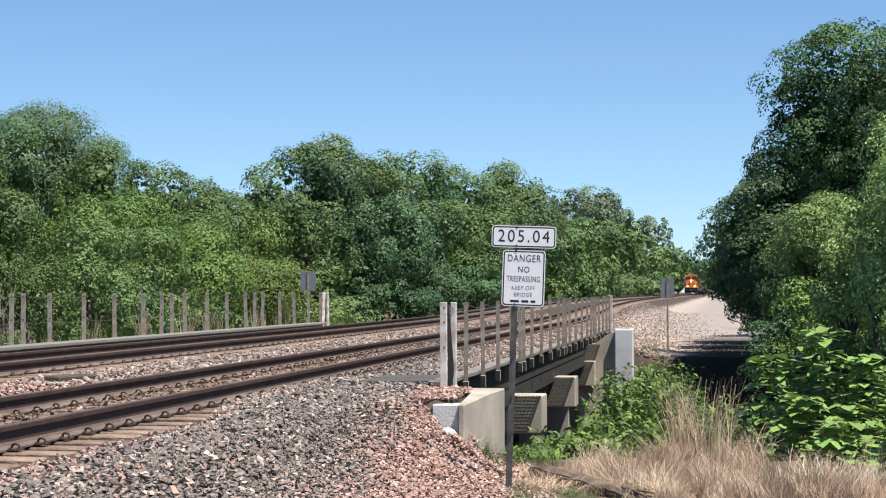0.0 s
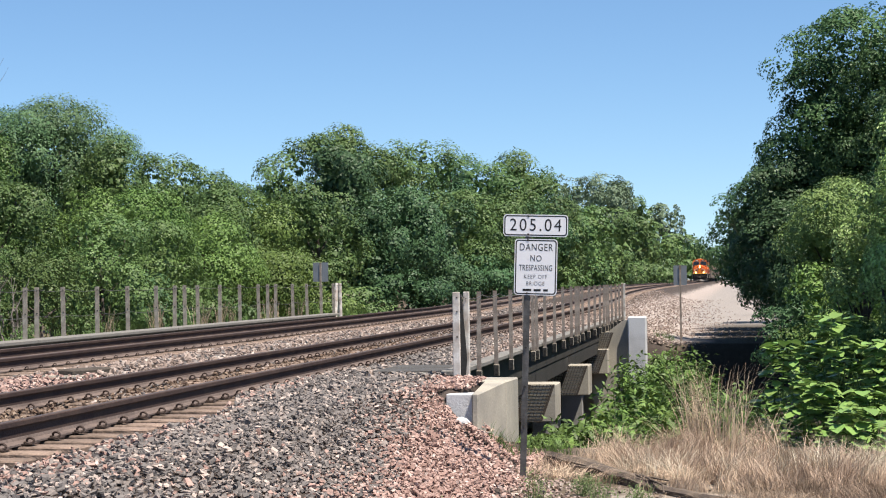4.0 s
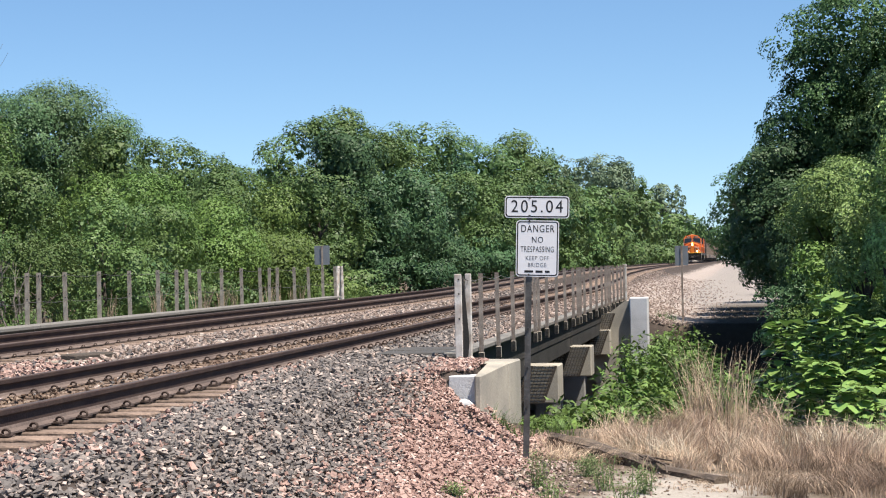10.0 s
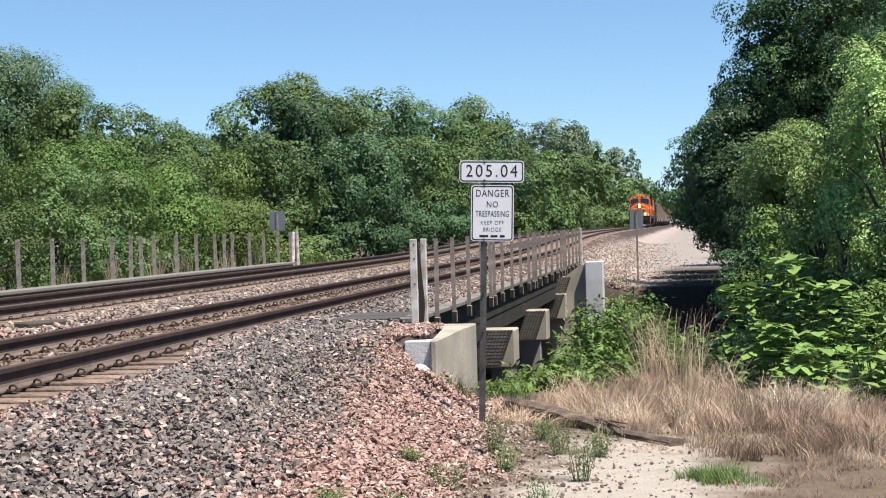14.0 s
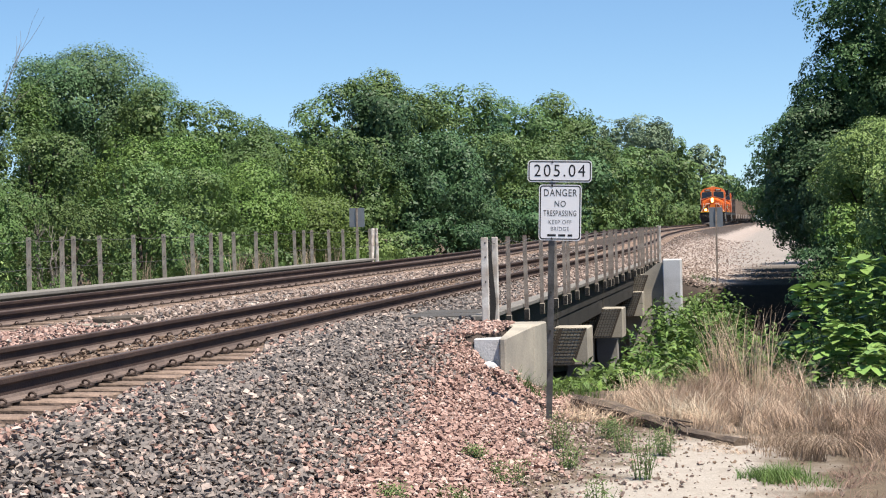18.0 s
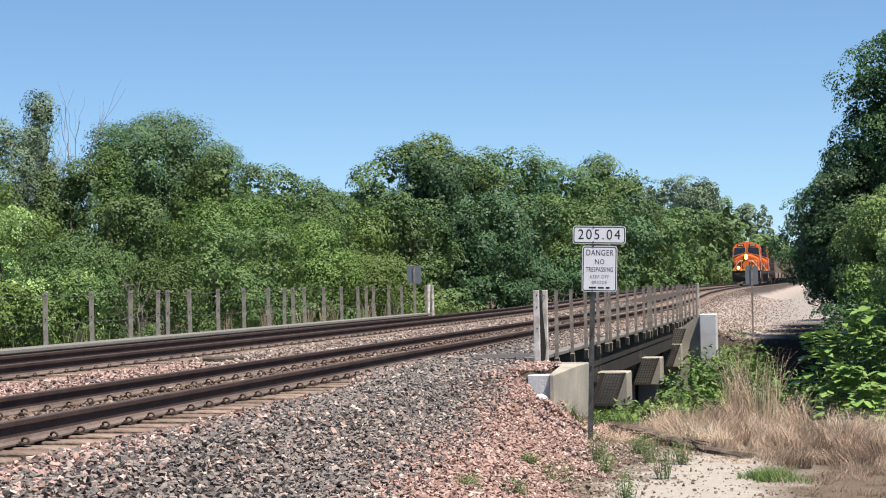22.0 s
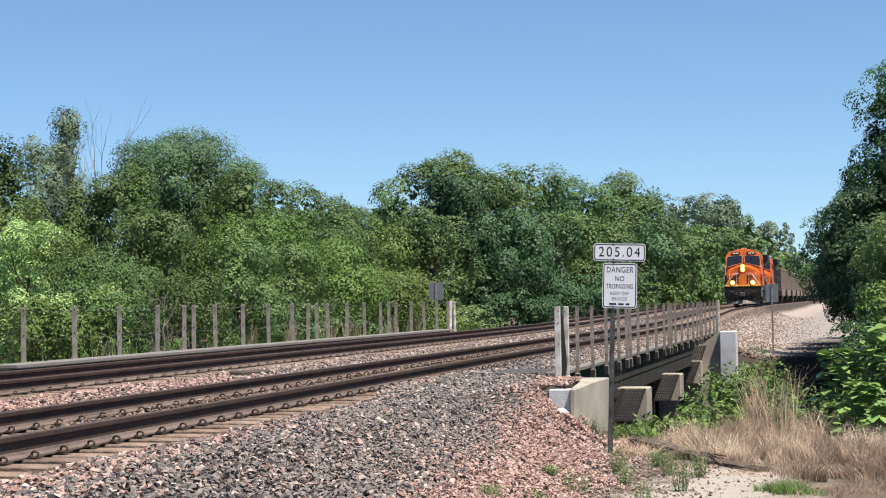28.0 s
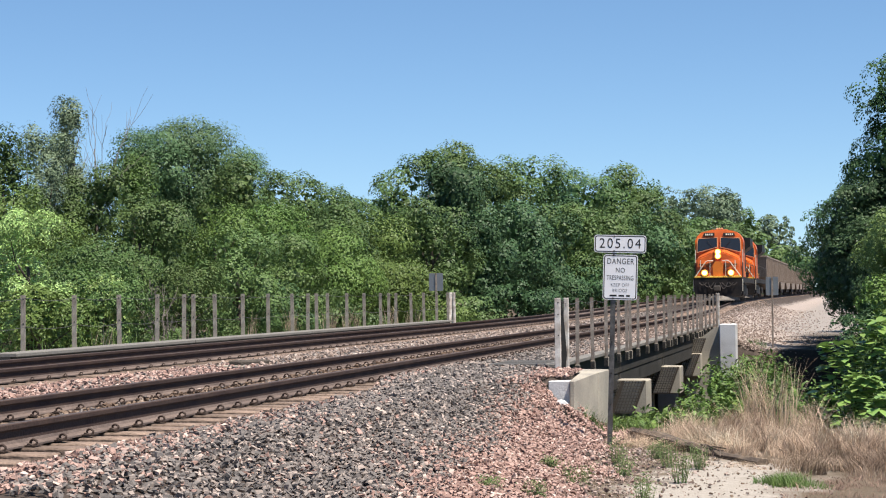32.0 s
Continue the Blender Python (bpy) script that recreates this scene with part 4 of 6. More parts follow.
def truck(parent, y, axles, gap, mat=UNDER):
    """A truck: side frames, bolster and wheel sets."""
    bm = bmesh.new()
    half = (axles - 1) * gap / 2
    for x in (-1.02, 1.02):
        s = 0.07 if x > 0 else -0.07
        prism(bm, [(y - half - 0.55, 0.62), (y - half - 0.35, 0.92), (y + half + 0.35, 0.92), (y + half + 0.55, 0.62), (y + half + 0.3, 0.34), (y + half - 0.3, 0.40), (y - half + 0.3, 0.40), (y - half - 0.3, 0.34)],
              min(x, x + s), max(x, x + s), "x")
    box(bm, (-1.0, y - 0.25, 0.45), (1.0, y + 0.25, 0.85))
    t = part("truck", bm, mat, parent, "dusty truck frame")
    for k in range(axles):
        yy = y - half + k * gap
        bm = bmesh.new()
        for x in (-0.80, 0.80):
            rod(bm, (x - 0.065, yy, 0.50), (x + 0.065, yy, 0.50), 0.50, sides=20)
            rod(bm, (x - 0.09 if x < 0 else x + 0.06, yy, 0.50), (x - 0.06 if x < 0 else x + 0.09, yy, 0.50), 0.14, sides=10)
        rod(bm, (-0.8, yy, 0.50), (0.8, yy, 0.50), 0.09, sides=8)
        part("wheel_set", bm, UNDER, t)


def make_locomotive():
    g = base("locomotive", pose(0, 0, 0), "orange and black diesel locomotive with lit headlights leading a train", "locomotive", "train")
    bm = bmesh.new()
    box(bm, (-1.55, 0.9, 1.28), (1.55, 21.6, 1.62), 0.03)
    box(bm, (-1.3, 7.6, 0.35), (1.3, 13.0, 1.28), 0.15)
    part("frame", bm, BLACK_PAINT, g, "black underframe with fuel tank")
    # full-width nose with a gabled top that falls away to the front
    bm = bmesh.new()
    prism(bm, [(-1.38, 1.62), (1.38, 1.62), (1.38, 2.98), (1.22, 3.14), (0.42, 3.50), (-0.42, 3.50), (-1.22, 3.14), (-1.38, 2.98)], 0.55, 2.3)
    for v in bm.verts:
        if v.co.y < 1 and v.co.z > 2:
            v.co.z -= 0.22 + 0.10 * (v.co.z - 2.98)
            v.co.y += 0.18
    bmesh.ops.bevel(bm, geom=bm.edges[:], offset=0.07, segments=2, affect="EDGES")
    nose = part("nose", bm, ORANGE, g, "orange nose with a gabled top")
    bm = bmesh.new()
    box(bm, (0.42, 0.52, 1.72), (1.02, 0.60, 2.62), 0.02)
    part("nose_door", bm, ORANGE, nose)
    bm = bmesh.new()
    prism(bm, [(-0.30, 1.70), (0.30, 1.70), (0.34, 2.34), (0.20, 2.66), (-0.20, 2.66), (-0.34, 2.34)], 0.475, 0.60)
    part("emblem", bm, NOSE_YELLOW, nose, "plain yellow-orange emblem panel")
    for s in (-1, 1):
        bm = bmesh.new()
        prism(bm, [(s * 0.36, 2.58), (s * 0.95, 2.50), (s * 1.22, 2.52), (s * 1.22, 2.40), (s * 0.80, 2.38), (s * 0.62, 2.26), (s * 0.36, 2.34)], 0.505, 0.62)
        part("emblem_wing", bm, EMBLEM, nose, "dark brown emblem wing")
        bm = bmesh.new()
        box(bm, (min(s * 0.62, s * 0.98), 0.50, 2.08), (max(s * 0.62, s * 0.98), 0.61, 2.16), 0.01)
        part("grab_plate", bm, EMBLEM, nose)
    bm = bmesh.new()
    box(bm, (-1.36, 0.50, 1.64), (1.36, 0.60, 1.74), 0.01)
    part("nose_stripe", bm, YELLOW, nose, "yellow stripe at the nose's foot")
    # cab with a slanted windscreen in two tall panes
    bm = bmesh.new()
    prism(bm, [(-1.55, 1.62), (1.55, 1.62), (1.55, 3.98), (1.46, 4.28), (1.16, 4.60), (0.55, 4.74), (-0.55, 4.74), (-1.16, 4.60), (-1.46, 4.28), (-1.55, 3.98)], 1.95, 4.6)
    for v in bm.verts:
        if v.co.y < 2:
            v.co.y += 0.22 * max(0, v.co.z - 3.2)
    bmesh.ops.bevel(bm, geom=bm.edges[:], offset=0.05, segments=2, affect="EDGES")
    cab = part("cab", bm, ORANGE, g, "orange cab")

    def slanted(points, depth):
        """A flat plate on the slanted cab front, pulled forward."""
        bm = bmesh.new()
        f = bm.faces.new([bm.verts.new((x, 1.945 + 0.22 * (z - 3.2), z)) for x, z in points])
        r = bmesh.ops.extrude_face_region(bm, geom=[f])
        bmesh.ops.translate(bm, vec=(0, -depth, 0), verts=[q for q in r["geom"] if isinstance(q, bmesh.types.BMVert)])
        bmesh.ops.recalc_face_normals(bm, faces=bm.faces[:])
        return bm

    for s in (-1, 1):
        ring = [(s * 0.08, 3.60), (s * 0.08, 4.27), (s * 1.36, 4.22), (s * 1.42, 3.95), (s * 1.44, 3.24)]
        pane = [(s * 0.125, 3.64), (s * 0.125, 4.225), (s * 1.32, 4.175), (s * 1.375, 3.93), (s * 1.395, 3.31)]
        frame_ob = part("window_frame", slanted(ring, 0.025), PALE_ORANGE, cab, "pale window frame")
        part("windscreen", slanted(pane, 0.035), GLASS, frame_ob, "dark windscreen pane")
        bm = slanted([(s * 0.28, 4.34), (s * 0.28, 4.56), (s * 0.98, 4.54), (s * 1.06, 4.34)], 0.08)
        nb = part("number_board", bm, BLACK_PAINT, cab, "black number board")
        for k in range(4):
            x = s * 0.66 - 0.22 + k * 0.13
            part("numeral_bar", slanted([(x, 4.39), (x, 4.50), (x + 0.075, 4.50), (x + 0.075, 4.39)], 0.09), WHITE_RAIL, nb)
        bm = bmesh.new()
        rod(bm, (s * 0.40, 1.98, 3.62), (s * 0.75, 2.04, 4.02), 0.014, sides=5)
        part("wiper", bm, BLACK_PAINT, cab)
        bm = bmesh.new()
        rod(bm, (s * 1.52, 1.90, 2.60), (s * 1.52, 1.96, 3.45), 0.026, sides=6)
        part("cab_handrail", bm, WHITE_RAIL, cab, "pale handrail")
    bm = bmesh.new()
    for x in (-0.16, 0.0, 0.16):
        rod(bm, (x, 2.5, 4.80), (x, 3.0, 4.84), 0.05, 0.075, 10)
    rod(bm, (-0.2, 2.75, 4.74), (0.2, 2.75, 4.74), 0.03, sides=6)
    part("horn", bm, PALE_ORANGE, cab)
    for x in (-1.535, 1.535):
        bm = bmesh.new()
        for y0, y1 in ((2.55, 3.25), (3.4, 4.2)):
            box(bm, (x - 0.015, y0, 3.25), (x + 0.015, y1, 3.95), 0.01)
        part("side_window", bm, GLASS, cab, "dark side window")
    bm = bmesh.new()
    box(bm, (-0.55, 3.0, 4.60), (0.55, 4.3, 4.79), 0.04)
    part("air_conditioner", bm, ORANGE, cab)
    # twin headlamps one above the other on the nose, ditch lamps on the deck
    bm = bmesh.new()
    box(bm, (-0.24, 0.62, 2.84), (0.24, 1.60, 3.44), 0.05)
    hl = part("headlight_housing", bm, ORANGE, g)
    for z in (3.00, 3.27):
        bm = bmesh.new()
        rod(bm, (0, 0.53, z), (0, 0.60, z), 0.13, sides=16)
        part("headlight", bm, LAMP, hl, "burning headlight")
        bm = bmesh.new()
        rod(bm, (0, 0.575, z), (0, 0.63, z), 0.20, sides=20)
        part("reflector", bm, LAMP_HALO, hl, "glowing disc drawn as the halo around a lamp")
    for x in (-0.84, 0.84):
        bm = bmesh.new()
        box(bm, (x - 0.19, 0.30, 1.74), (x + 0.19, 0.55, 2.10), 0.04)
        dl = part("ditch_light_housing", bm, BLACK_PAINT, g)
        bm = bmesh.new()
        rod(bm, (x, 0.21, 1.92), (x, 0.28, 1.92), 0.14, sides=16)
        part("ditch_light", bm, LAMP, dl, "burning ditch light")
        bm = bmesh.new()
        rod(bm, (x, 0.255, 1.92), (x, 0.31, 1.92), 0.21, sides=20)
        part("reflector", bm, LAMP_HALO, dl, "glowing disc drawn as the halo around a lamp")
    # front plate, stripe, plough, coupler, steps
    bm = bmesh.new()
    prism(bm, [(-1.42, 0.40), (1.42, 0.40), (1.52, 0.8), (1.55, 1.62), (-1.55, 1.62), (-1.52, 0.8)], 0.30, 0.55)
    part("pilot_plate", bm, BLACK_PAINT, g, "black pilot plate")
    bm = bmesh.new()
    box(bm, (-1.50, 0.27, 1.60), (1.50, 0.62, 1.70), 0.015)
    part("anticlimber", bm, YELLOW, g, "yellow edge")
    bm = bmesh.new()
    for s in (-1, 1):
        v = [(0, 0.10, 0.14), (s * 1.35, 0.42, 0.14), (s * 1.40, 0.52, 0.46), (0, 0.24, 0.46)]
        q = [bm.verts.new(p) for p in v] + [bm.verts.new((a, b + 0.08, c)) for a, b, c in v]
        for idx in ((0, 1, 2, 3), (7, 6, 5, 4), (0, 4, 5, 1), (1, 5, 6, 2), (2, 6, 7, 3), (3, 7, 4, 0)):
            bm.faces.new([q[i] for i in idx])
    bmesh.ops.recalc_face_normals(bm, faces=bm.faces[:])
    part("plough", bm, TRUCK_SILVER, g, "dusty pale grey snow plough")
    bm = bmesh.new()
    box(bm, (-0.16, -0.35, 0.78), (0.16, 0.35, 1.06), 0.04)
    box(bm, (-0.24, -0.45, 0.74), (0.20, -0.22, 1.10), 0.05)
    part("coupler", bm, UNDER, g)
    for x0, x1, drop in ((-0.95, -0.25, 0.30), (-0.62, -0.12, 0.42), (0.12, 0.62, 0.40), (0.25, 0.98, 0.28), (-1.2, -0.7, 0.16), (0.7, 1.2, 0.18)):
        bm = bmesh.new()
        pts = [Vector((x0 + (x1 - x0) * i / 8, 0.24 - 0.06 * math.sin(math.pi * i / 8), 1.30 - drop * math.sin(math.pi * i / 8))) for i in range(9)]
        for p, q in zip(pts, pts[1:]):
            rod(bm, p, q, 0.024, sides=6)
        part("air_hose", bm, HOSE, g, "grey hanging hose")
    for s in (-1, 1):
        bm = bmesh.new()
        pts = [(s * 1.56, 0.42, 0.75), (s * 1.56, 0.40, 1.42), (s * 1.48, 0.38, 1.62), (s * 0.78, 0.38, 2.62), (s * 0.66, 0.40, 2.70), (s * 0.30, 0.46, 2.70)]
        for p, q in zip(pts, pts[1:]):
            rod(bm, p, q, 0.033, sides=6)
        rod(bm, (s * 1.10, 0.40, 2.15), (s * 1.10, 0.42, 2.74), 0.028, sides=6)
        rod(bm, (s * 0.50, 0.40, 1.7), (s * 0.50, 0.42, 2.70), 0.020, sides=6)
        part("corner_handrail", bm, WHITE_RAIL, g, "pale corner handrail")
        for z in (0.35, 0.72, 1.1):
            bm = bmesh.new()
            box(bm, (s * 1.15 if s > 0 else -1.55, 0.62, z), (1.55 if s > 0 else -1.15, 1.1, z + 0.05))
            part("step", bm, UNDER, g)
        bm = bmesh.new()
        rod(bm, (s * 1.5, 4.7, 2.65), (s * 1.5, 21.3, 2.65), 0.022, sides=6)
        for k in range(7):
            rod(bm, (s * 1.5, 4.7 + k * 2.76, 1.6), (s * 1.5, 4.7 + k * 2.76, 2.65), 0.016, sides=6)
        rod(bm, (s * 1.53, 1.2, 1.6), (s * 1.53, 1.2, 2.6), 0.025, sides=6)
        rod(bm, (s * 1.53, 1.95, 1.6), (s * 1.53, 1.95, 2.6), 0.025, sides=6)
        part("side_handrail", bm, UNDER, g, "dusty side handrail")
    # long hood: black below and above, orange between, radiator wings at the rear
    bm = bmesh.new()
    prism(bm, [(-0.95, 1.62), (0.95, 1.62), (0.95, 4.2), (0.7, 4.5), (-0.7, 4.5), (-0.95, 4.2)], 4.62, 20.8)
    hood = part("long_hood", bm, BLACK_PAINT, g, "black engine hood")
    bm = bmesh.new()
    for s in (-1, 1):
        box(bm, (min(s * 0.955, s * 0.985), 4.7, 1.75), (max(s * 0.955, s * 0.985), 20.7, 2.05), 0.005)
    part("orange_panel", bm, ORANGE, hood, "orange side panel")
    bm = bmesh.new()
    for s in (-1, 1):
        box(bm, (min(s * 0.955, s * 0.99), 4.7, 2.08), (max(s * 0.955, s * 0.99), 20.7, 2.18))
    part("stripe", bm, YELLOW, hood)
    bm = bmesh.new()
    prism(bm, [(-0.96, 3.6), (-1.5, 4.0), (-1.5, 4.62), (1.5, 4.62), (1.5, 4.0), (0.96, 3.6)], 15.6, 20.6)
    part("radiator", bm, BLACK_PAINT, hood, "flared radiator housing")
    for y in (6.0, 8.2, 10.4):
        bm = bmesh.new()
        box(bm, (-0.6, y, 4.48), (0.6, y + 1.4, 4.72), 0.04)
        part("exhaust_housing", bm, BLACK_PAINT, hood)
    truck(g, 4.4, 3, 1.95, TRUCK_SILVER)
    truck(g, 17.6, 3, 1.95, TRUCK_SILVER)
    return g


def make_car():
    g = base("coal_car", pose(0, 0, 0), "dusty brown ribbed coal hopper car in the train", "rail car", "train")
    bm = bmesh.new()
    prism(bm, [(0.9, 1.9), (0.45, 3.75), (15.25, 3.75), (14.8, 1.9), (12.0, 0.75), (3.7, 0.75)], -1.52, 1.52, "x")
    body = part("body", bm, COAL_CAR, g, "dusty brown steel body")
    bm = bmesh.new()
    for s in (-1.55, 1.55):
        box(bm, (s - 0.06, 0.4, 3.66), (s + 0.06, 15.3, 3.80), 0.01)
    for y in (0.42, 15.2):
        box(bm, (-1.55, y - 0.05, 3.66), (1.55, y + 0.05, 3.80))
    part("top_chord", bm, COAL_CAR, body)
    for k in range(11):
        y = 1.15 + k * 1.34
        for s in (-1.55, 1.55):
            bm = bmesh.new()
            box(bm, (s - 0.06, y - 0.05, 1.5), (s + 0.06, y + 0.05, 3.68))
            part("rib", bm, COAL_CAR, body)
    bm = bmesh.new()
    box(bm, (-0.35, -0.1, 0.95), (0.35, 15.8, 1.35))
    box(bm, (-1.4, 0.15, 1.2), (1.4, 0.55, 1.45))
    box(bm, (-1.4, 15.15, 1.2), (1.4, 15.55, 1.45))
    part("centre_sill", bm, UNDER, g)
    bm = bmesh.new()
    for i in range(7):
        rod(bm, (-1.4, 0.25, 1.5 + i * 0.33), (-0.95, 0.25, 1.5 + i * 0.33), 0.018, sides=5)
    part("ladder", bm, COAL_CAR, g)
    truck(g, 2.0, 2, 1.75)
    truck(g, 13.7, 2, 1.75)
    return g


TRAIN = [(make_locomotive(), 0.0)]
TRAIN.append((copy_thing(TRAIN[0][0], pose(0, 0, 0)), 22.6))
tagged(TRAIN[1][0], "orange and black diesel locomotive coupled second in the train")
for ob in TRAIN[1][0].children_recursive:  # its lamps are out
    if ob.name.startswith(("headlight.", "ditch_light.", "reflector.")) and ob.data.materials[0] in (LAMP, LAMP_HALO):
        ob.data = ob.data.copy()
        ob.data.materials[0] = GLASS
        ob["label"] = "unlit lamp"
first_car = make_car()
TRAIN.append((first_car, 45.2))
for k in range(1, 12):
    TRAIN.append((copy_thing(first_car, pose(0, 0, 0)), 45.2 + 16.0 * k))

# ------------------------------------------------------------------ plants
def leaf_quads(pos, normal, size, rng, ratio=0.6, droop=0.0, simple=False):
    """Pointed leaves, one folded quad each, lying roughly across their normals."""
    n = len(pos)
    normal = normal / np.linalg.norm(normal, axis=1, keepdims=True)
    t = np.cross(normal, rng.normal(size=(n, 3)))
    t /= np.linalg.norm(t, axis=1, keepdims=True)
    t[:, 2] -= droop
    b = np.cross(normal, t)
    s = np.asarray(size).reshape(-1, 1)
    fold = normal * s * 0.18
    if simple:  # far off, three corners are enough
        v = np.stack([pos - t * s * 0.5, pos + t * s * 0.35 + b * s * ratio * 0.7 + fold, pos + t * s * 0.35 - b * s * ratio * 0.7 + fold], 1)
        return v.reshape(-1, 3), np.arange(3 * n).reshape(-1, 3)
    v = np.stack([pos - t * s * 0.5, pos + b * s * ratio * 0.5 + fold, pos + t * s * 0.5, pos - b * s * ratio * 0.5 + fold], 1)
    return v.reshape(-1, 3), np.arange(4 * n).reshape(-1, 4)


def crown_points(rng, n, radius, z0, z1, lobes, shape, spray=0.5, loose=0.3):
    """Points and normals of leaves, set in flat domed sprays on the outside of a heap of lobes that fills a crown's outline."""
    cs, rs = [], []
    lobes = max(12, int(lobes * 0.58))
    for _ in range(lobes):
        h = rng.uniform(0.04, 0.97)
        wide = {"round": math.sqrt(max(0.05, 1 - (2 * h - 0.9) ** 2 / 1.25)), "umbrella": 0.25 + 0.85 * math.sqrt(h) * (1 - 0.5 * max(0, h - 0.8) / 0.2), "cone": 1.05 - 0.8 * h,
                "heap": math.sqrt(max(0.05, 1 - h * h * 0.9)), "column": 0.75 + 0.35 * math.sin(3 * h)}[shape]
        a, d = rng.uniform(0, 2 * math.pi), math.sqrt(rng.uniform(0.08, 1)) * radius * wide * 0.76
        cs.append((d * math.cos(a), d * math.sin(a), z0 + (z1 - z0) * h * 0.9))
        rs.append(radius * rng.uniform(0.24, 0.48))
    cs, rs = np.array(cs), np.array(rs)
    inner = n // 6  # large shaded leaves deep in the lobes
    m = max(50, (n - inner) // 62)
    k = rng.choice(lobes, m * 3, p=rs ** 2 / (rs ** 2).sum())
    out = cs - np.array([0, 0, (z0 + z1) * 0.42])
    out /= np.linalg.norm(out, axis=1, keepdims=True)
    d = rng.normal(size=(m * 3, 3)) + out[k] * 0.6 + np.array([0, 0, 0.45])
    d /= np.linalg.norm(d, axis=1, keepdims=True)
    centre = cs[k] + d * (rs[k] * rng.uniform(0.80, 1.22, m * 3))[:, None]
    near = np.linalg.norm(centre[:, None] - cs[None], axis=2) / rs[None]
    near[np.arange(m * 3), k] = 9
    pick = np.argsort(near.min(1) < 0.86, kind="stable")[:m]  # sprays buried in another lobe are left out
    k, d, centre = k[pick], d[pick], centre[pick]
    axis = d * 1.0 + np.array([0, 0, 0.22]) + rng.normal(size=(m, 3)) * 0.2
    axis /= np.linalg.norm(axis, axis=1, keepdims=True)
    t1 = np.cross(axis, rng.normal(size=(m, 3)))
    t1 /= np.linalg.norm(t1, axis=1, keepdims=True)
    t2 = np.cross(axis, t1)
    reach = spray * rng.uniform(0.45, 1.5, m)
    j = rng.choice(m, n, p=reach ** 1.7 / (reach ** 1.7).sum())
    a, q = rng.uniform(0, 2 * np.pi, n), np.sqrt(rng.uniform(0, 1, n)) * rng.uniform(0.8, 1.15, n)
    side = t1[j] * np.cos(a)[:, None] + t2[j] * np.sin(a)[:, None] * 0.8
    p = centre[j] + (side * q[:, None] + axis[j] * (0.62 * (1 - q * q) + rng.normal(0, 0.10, n))[:, None]) * reach[j][:, None]
    nrm = axis[j] + side * (q * 1.0)[:, None] + rng.normal(size=(n, 3)) * loose
    k = rng.choice(lobes, inner, p=rs ** 3 / (rs ** 3).sum())
    p[:inner] = cs[k] + np.clip(rng.normal(size=(inner, 3)), -1.5, 1.5) * (rs[k] * 0.36)[:, None]
    nrm[:inner] = rng.normal(size=(inner, 3)) + np.array([0, 0, 0.5])
    p[:, 2] = z0 + (p[:, 2] - p[:, 2].min()) * (z1 - z0) / (np.quantile(p[:, 2], 0.997) - p[:, 2].min())
    p[:, :2] *= radius / np.quantile(np.hypot(p[:, 0], p[:, 1]), 0.98)
    return p, nrm, cs, rs


def limb(bm, a, b, r1, r2, rnd, bend=0.08):
    """A bent tapering limb in three pieces."""
    a, b = Vector(a), Vector(b)
    mid = [a.lerp(b, t) + Vector((rnd.uniform(-1, 1), rnd.uniform(-1, 1), rnd.uniform(-0.5, 1))) * bend * (b - a).length for t in (0.35, 0.7)]
    pts = [a, *mid, b]
    for i, (p, q) in enumerate(zip(pts, pts[1:])):
        rod(bm, p, q, r1 + (r2 - r1) * i / 3, r1 + (r2 - r1) * (i + 1) / 3, 6)


